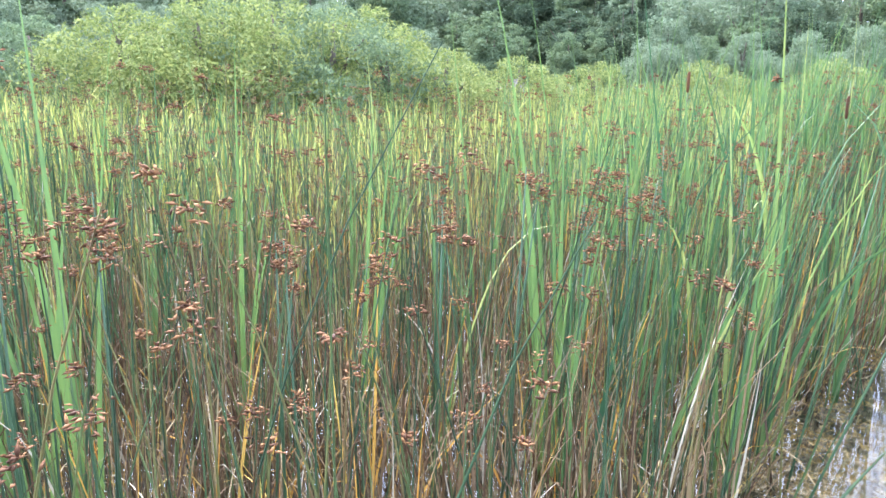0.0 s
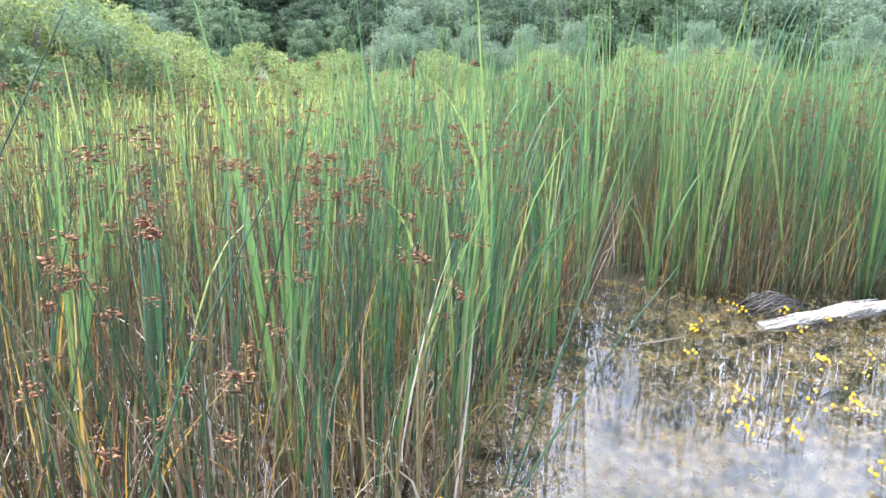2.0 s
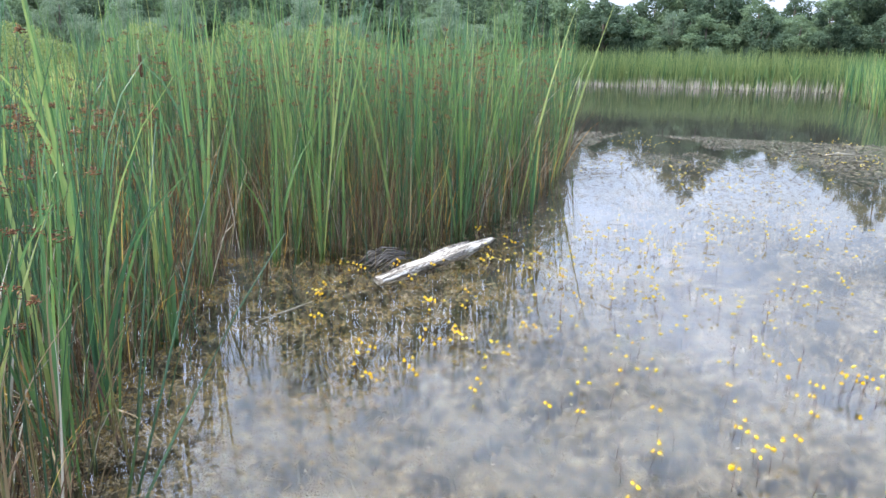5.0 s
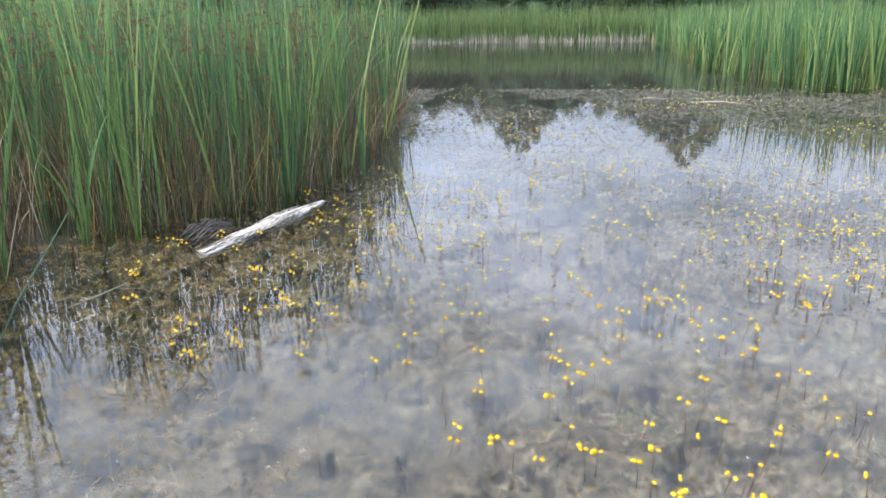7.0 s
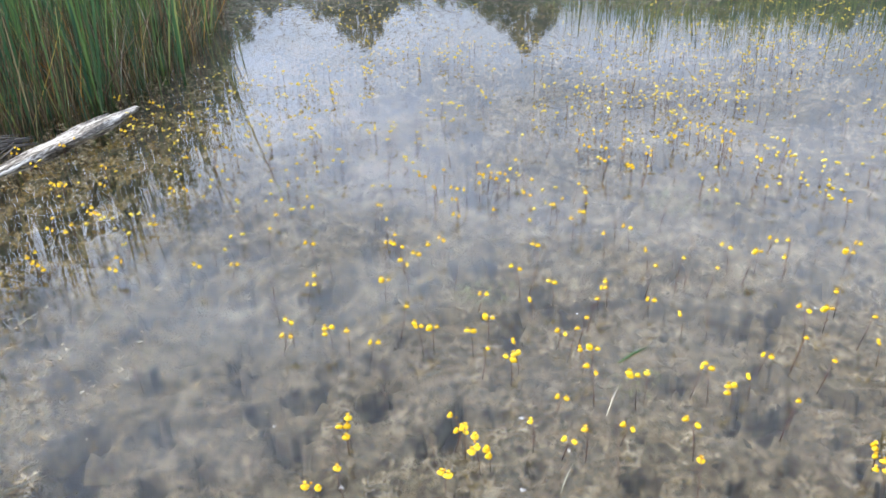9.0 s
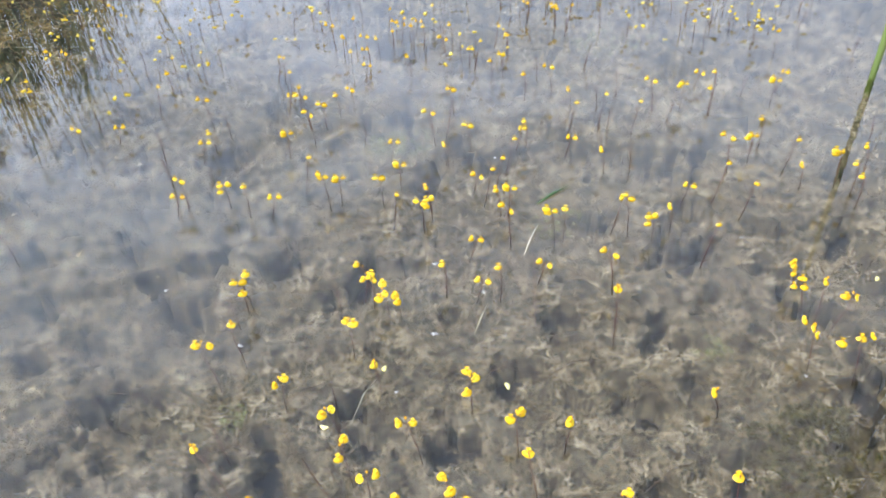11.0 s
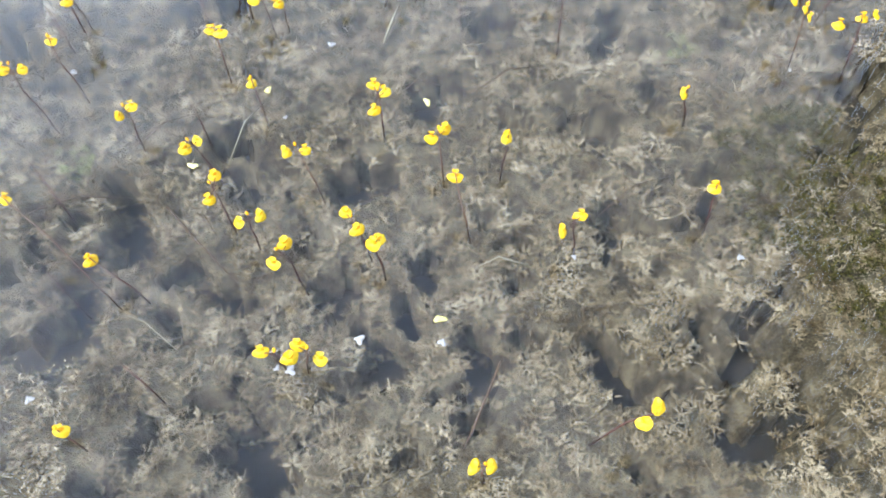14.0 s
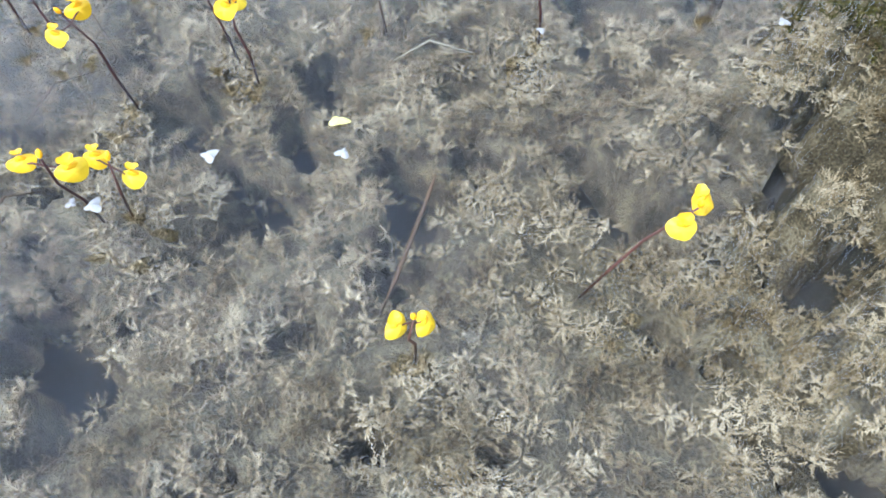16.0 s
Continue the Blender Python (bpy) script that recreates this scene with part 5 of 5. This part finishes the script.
v, f = merged([scraps(160, -1.4, 4.5, 1.9, 6.0, 0.42, 0.0055, 92, 0.003), scraps(500, -2.3, -0.5, 1.6, 5.2, 0.35, 0.007, 93, 0.004)])
tagged(new("pale_floating_bits", mesh_from("pale_floating_bits", v, [f], M_pale)), "bleached straw bits and scum floating on water", "plant litter", kind="stuff")

# tan fibres afloat in the lee of the rushes
n = 14000
x, y = RNG.uniform(-3.0, 0.2, n), RNG.uniform(1.5, 8.5, n)
keep = (RNG.random(n) < np.clip((-0.35 - x + 0.12 * (y - 3)) / 1.1, 0.02, 1)) & (fbm(x * 0.6, y * 1.7, 0.35, 3, 88) > 0.46)
x, y = x[keep], y[keep]
n = len(x)
v, q, _ = strands(x, y, RNG.uniform(0.001, 0.004, n), 0.002, RNG.uniform(0.0025, 0.007, n), RNG.uniform(7, 24, n), 0.0, 3, 2, "leaf", 0.0, RNG.normal(0.35, 0.8, n))
tagged(new("floating_fibres", mesh_from("floating_fibres", v, [q], M_litter)), "tan and brown plant fibres floating by the rushes", "plant litter", kind="stuff")

# brown litter lying on the bed along the rushes
n = 2400
x = RNG.uniform(-3.0, -0.5, n)
y = RNG.uniform(1.5, 7.0, n)
keep = RNG.random(n) < np.clip((-x - 0.2) / 2.2, 0.05, 0.9)
x, y = x[keep], y[keep]
v, q, _ = strands(x, y, RNG.uniform(-0.11, -0.02, len(x)), 0.03, RNG.uniform(0.003, 0.009, len(x)), RNG.uniform(2, 9, len(x)), 0.5, 3, 2, "leaf")
v[:, 2] = np.minimum(v[:, 2], 0.006)
tagged(new("sunken_leaf_litter", mesh_from("sunken_leaf_litter", v, [q], M_float)), "brown sunken leaf litter along the rushes", "leaf litter", kind="stuff")

# olive algae near the side clump and a soft green one farther out
# the olive clump's dark colour stands in for mirrored rush stems
for (x0, x1, y0, y1), dens, mat, lift, lab in (((1.02, 1.40, 0.80, 1.35), 9000, M_weed_green, 0.024, "olive-brown algae clump just under the water, darkened as rush reflections"), ((1.10, 1.22, 1.45, 1.56), 9000, M_weed_algae, 0.0, "soft green algae clump under clear water"), ((0.05, 0.12, 1.53, 1.62), 9000, M_weed_algae, 0.01, "soft yellow-green algae clump under clear water"),
        ((0.5, 0.78, 2.55, 2.85), 3000, M_weed_algae, 0.01, "soft yellow-green algae clump under clear water"), ((1.5, 1.95, 3.2, 3.6), 1800, M_weed_algae, 0.01, "soft yellow-green algae clump under clear water"), ((0.9, 1.1, 2.0, 2.15), 4000, M_weed_algae, 0.01, "soft yellow-green algae clump under clear water"), ((-0.3, 0.1, 3.6, 4.1), 1500, M_weed_algae, 0.01, "soft yellow-green algae clump under clear water")):
    v, f = whorls(x0, x1, y0, y1, dens, 0.02, 14)
    cx, cy = (x0 + x1) / 2, (y0 + y1) / 2
    away = np.hypot((v[:, 0] - cx) / (x1 - x0), (v[:, 1] - cy) / (y1 - y0))
    ok = (away.reshape(-1, 3).mean(1) + 0.3 * fbm(v[::3, 0], v[::3, 1], 0.08, 2, 99)) < 0.56
    v[:, 2] = np.minimum(v[:, 2] + lift, -0.002)
    v = v.reshape(-1, 3, 3)[ok].reshape(-1, 3)
    tagged(new("algae_clump", mesh_from("algae_clump", v, [np.arange(len(v)).reshape(-1, 3)], mat)), lab, "algae", kind="stuff")


# ---- trees and bushes ----
def crown_cloud(lobes, leaves, leaf, seed):
    """Small leaf blades spread over the shells of several lobes."""
    g = np.random.default_rng(seed)
    lobes = np.array(lobes)
    vol = lobes[:, 3] ** 2
    pick = g.choice(len(lobes), leaves, p=vol / vol.sum())
    c = lobes[pick]
    d = g.normal(size=(leaves, 3))
    d /= np.linalg.norm(d, axis=1)[:, None]
    sub = 0.72 + 0.28 * np.sin(d[:, 0] * 7 + pick) * np.cos(d[:, 1] * 6 + pick * 1.7) * np.cos(d[:, 2] * 5)
    r = c[:, 3] * sub * g.random(leaves) ** 0.22
    p = c[:, :3] + d * r[:, None] * np.array([1, 1, 0.85])
    ax = g.normal(size=(leaves, 3)) + d * 0.6 + np.array([0, 0, -0.25])
    ax /= np.linalg.norm(ax, axis=1)[:, None]
    sd = np.cross(ax, g.normal(size=(leaves, 3)))
    sd /= np.linalg.norm(sd, axis=1)[:, None]
    L = leaf * g.uniform(0.6, 1.4, leaves)[:, None]
    v = np.stack([p - ax * L, p + sd * L * 0.38, p + ax * L, p - sd * L * 0.38], 1)
    return v.reshape(-1, 3), np.arange(leaves * 4).reshape(-1, 4)


def tree(kind, height, width, leaves, leaf, seed, lobes=14, name="tree", clear=0.12):
    g = random.Random(seed)
    thing = new(name, None)
    lb = []
    for k in range(lobes):
        f = (k + 0.5) / lobes
        z = height * (clear + 0.06 + (0.90 - clear) * f)
        rad = width * 0.5 * math.sin(math.pi * min(1, 0.22 + 0.74 * f)) ** 0.8
        a = 2.4 * k + g.uniform(-0.5, 0.5)
        off = rad * g.uniform(0.25, 0.95)
        lb.append((off * math.cos(a), off * math.sin(a), z + g.uniform(-0.04, 0.04) * height, max(0.07 * width, rad * g.uniform(0.22, 0.55))))
    v, q = crown_cloud(lb, leaves, leaf, seed)
    v[:, 2] = np.maximum(v[:, 2], 0.02)
    part("trunk", tube([(0, 0, -0.4), (0.02 * width, 0, height * 0.3), (0, 0.02 * width, height * 0.85)], [0.035 * width, 0.025 * width, 0.006 * width], 9, M_bark, "trunk"), thing)
    for k in range(5):
        b = lb[g.randrange(lobes)]
        part("limb", tube([(0, 0, b[2] * 0.45), (b[0] * 0.5, b[1] * 0.5, b[2] * 0.8), (b[0], b[1], b[2])], [0.014 * width, 0.01 * width, 0.003 * width], 6, M_bark, "limb"), thing)
    part("crown", mesh_from("crown", v, [q], M_tree[kind]), thing)
    return thing


SPECIES = [
    (tree("dark", 10, 7.5, 16000, 0.15, 1, 46), "tall dark green broadleaf tree in the wood behind", "tree"),
    (tree("mid", 10, 7.0, 16000, 0.15, 2, 44), "mid-green broadleaf tree at the edge of the wood", "tree"),
    (tree("silver", 10, 8.5, 17000, 0.13, 3, 50), "silvery green willow tree behind the reeds", "willow"),
    (tree("dark", 10, 5.0, 14000, 0.14, 4, 44), "narrow dark green tree in the wood behind", "tree"),
]
BUSHES = [
    (tree("bright", 3.0, 4.2, 20000, 0.046, 5, 40, "bush", 0.02), "rounded bright green willow bush behind the rushes", "bush"),
    (tree("mid", 3.0, 4.4, 18000, 0.046, 6, 38, "bush", 0.02), "dull green willow bush behind the rushes", "bush"),
]
taken = set()


def put_tree(src, x, y, height, spread, turn):
    ob, lab, cat = src
    base = 3.0 if src in BUSHES else 10.0
    k = height / base
    z = float(ground_height(np.array(x), np.array(y))) - 0.05
    if ob.name in taken:
        made = copy_thing(ob, pose(x, y, z, 0, 0, turn))
    else:
        made = ob
    made.location, made.rotation_euler, made.scale = (x, y, z), (0, 0, math.radians(turn)), (k * spread, k * spread, k)
    taken.add(ob.name)
    tagged(made, lab, cat, "bushes behind the rushes" if src in BUSHES else "trees of the wood")


rnd = random.Random(21)


def polar(az_deg, dist):
    a = math.radians(az_deg)
    return dist * math.sin(a), dist * math.cos(a)


# wood beyond the meadow on the left
for k in range(40):
    a = -114 + 100 * k / 39 + rnd.uniform(-1, 1)
    x, y = polar(a, rnd.uniform(78, 86))
    put_tree(SPECIES[rnd.choice((1, 3, 1))], x, y, rnd.uniform(12, 15), rnd.uniform(1.0, 1.25), rnd.uniform(0, 360))
for k in range(46):
    a = -112 + 100 * k / 45 + rnd.uniform(-1, 1)
    x, y = polar(a, rnd.uniform(62, 74))
    put_tree(SPECIES[rnd.choice((1, 2, 3, 1, 2))], x, y, rnd.uniform(9.5, 13), rnd.uniform(0.9, 1.2), rnd.uniform(0, 360))
for k in range(22):
    a = -100 + 84 * k / 21 + rnd.uniform(-2, 2)
    x, y = polar(a, rnd.uniform(46, 54))
    put_tree(SPECIES[rnd.choice((2, 2, 1))], x, y, rnd.uniform(4.0, 6.0), rnd.uniform(1.0, 1.3), rnd.uniform(0, 360))
for k in range(36):
    a = -114 + 104 * k / 35 + rnd.uniform(-1, 1)
    x, y = polar(a, rnd.uniform(55, 60))
    put_tree(SPECIES[rnd.choice((0, 1, 0))], x, y, rnd.uniform(4.5, 7.0), rnd.uniform(1.2, 1.5), rnd.uniform(0, 360))
# trees behind the far shore
FAR_TREES_WEST = [(-14, 54, 6.0, 1.2, 1), (-11, 56, 5.8, 1.2, 0), (-8.5, 52, 7.2, 1.0, 1), (-6.4, 57, 5.6, 1.3, 0), (-4.6, 51, 4.8, 1.3, 1), (-2.6, 56, 6.6, 1.0, 0), (-1.3, 51, 4.6, 0.8, 2), (-0.6, 55, 6.4, 1.2, 1), (0.5, 54, 8.5, 0.95, 0), (2.4, 55, 6.6, 1.0, 0), (4.5, 52, 5.6, 1.2, 1), (6.8, 55, 5.8, 1.2, 0), (9.0, 53, 6.0, 1.2, 1)]
FAR_TREES_EAST = [(11.2, 55, 7.6, 1.00, 0), (13.2, 53, 8.9, 0.90, 0), (15.6, 56, 4.9, 1.38, 0), (18, 53, 5.2, 1.38, 1), (20.5, 56, 6.5, 1.15, 0), (23.5, 54, 6.8, 1.26, 1), (27, 56, 7.2, 1.26, 0), (31, 54, 6.8, 1.26, 1), (35, 56, 7.4, 1.26, 0), (40, 54, 7.2, 1.26, 0), (46, 55, 7.6, 1.26, 1), (53, 54, 7.6, 1.38, 0), (61, 55, 7.6, 1.38, 1)]
for a, dist, h, s, kind in FAR_TREES_WEST + FAR_TREES_EAST:
    x, y = polar(a, dist)
    put_tree(SPECIES[kind], x, y, h, s, rnd.uniform(0, 360))
for k in range(26):
    a = -15 + 60 * k / 25 + rnd.uniform(-1, 1)
    x, y = polar(a, rnd.uniform(49, 50))
    put_tree(SPECIES[rnd.choice((0, 1, 3))], x, y, rnd.uniform(3.6, 5.2), rnd.uniform(1.2, 1.5), rnd.uniform(0, 360))
# willow bushes in the meadow
for a, dist, h, s, kind in ((-97, 17, 2.4, 1.0, 1), (-91, 15.5, 2.6, 1.05, 0), (-86, 15, 2.75, 1.0, 0), (-81, 14.5, 2.9, 1.0, 0), (-76.5, 14.5, 2.75, 1.0, 1), (-72, 15, 2.35, 1.1, 0), (-67.5, 16, 2.0, 1.2, 0), (-62, 18, 1.9, 1.2, 0), (-84, 19, 3.2, 1.2, 1), (-75, 19, 3.1, 1.2, 0),
                            (-56, 21, 1.9, 1.2, 0), (-48, 22, 2.0, 1.2, 0), (-40, 20, 2.0, 1.2, 0), (-33, 22, 2.2, 1.1, 0), (-27, 24, 2.3, 1.1, 0), (-105, 17, 2.6, 1.1, 0)):
    x, y = polar(a, dist)
    put_tree(BUSHES[kind], x, y, h, s, rnd.uniform(0, 360))
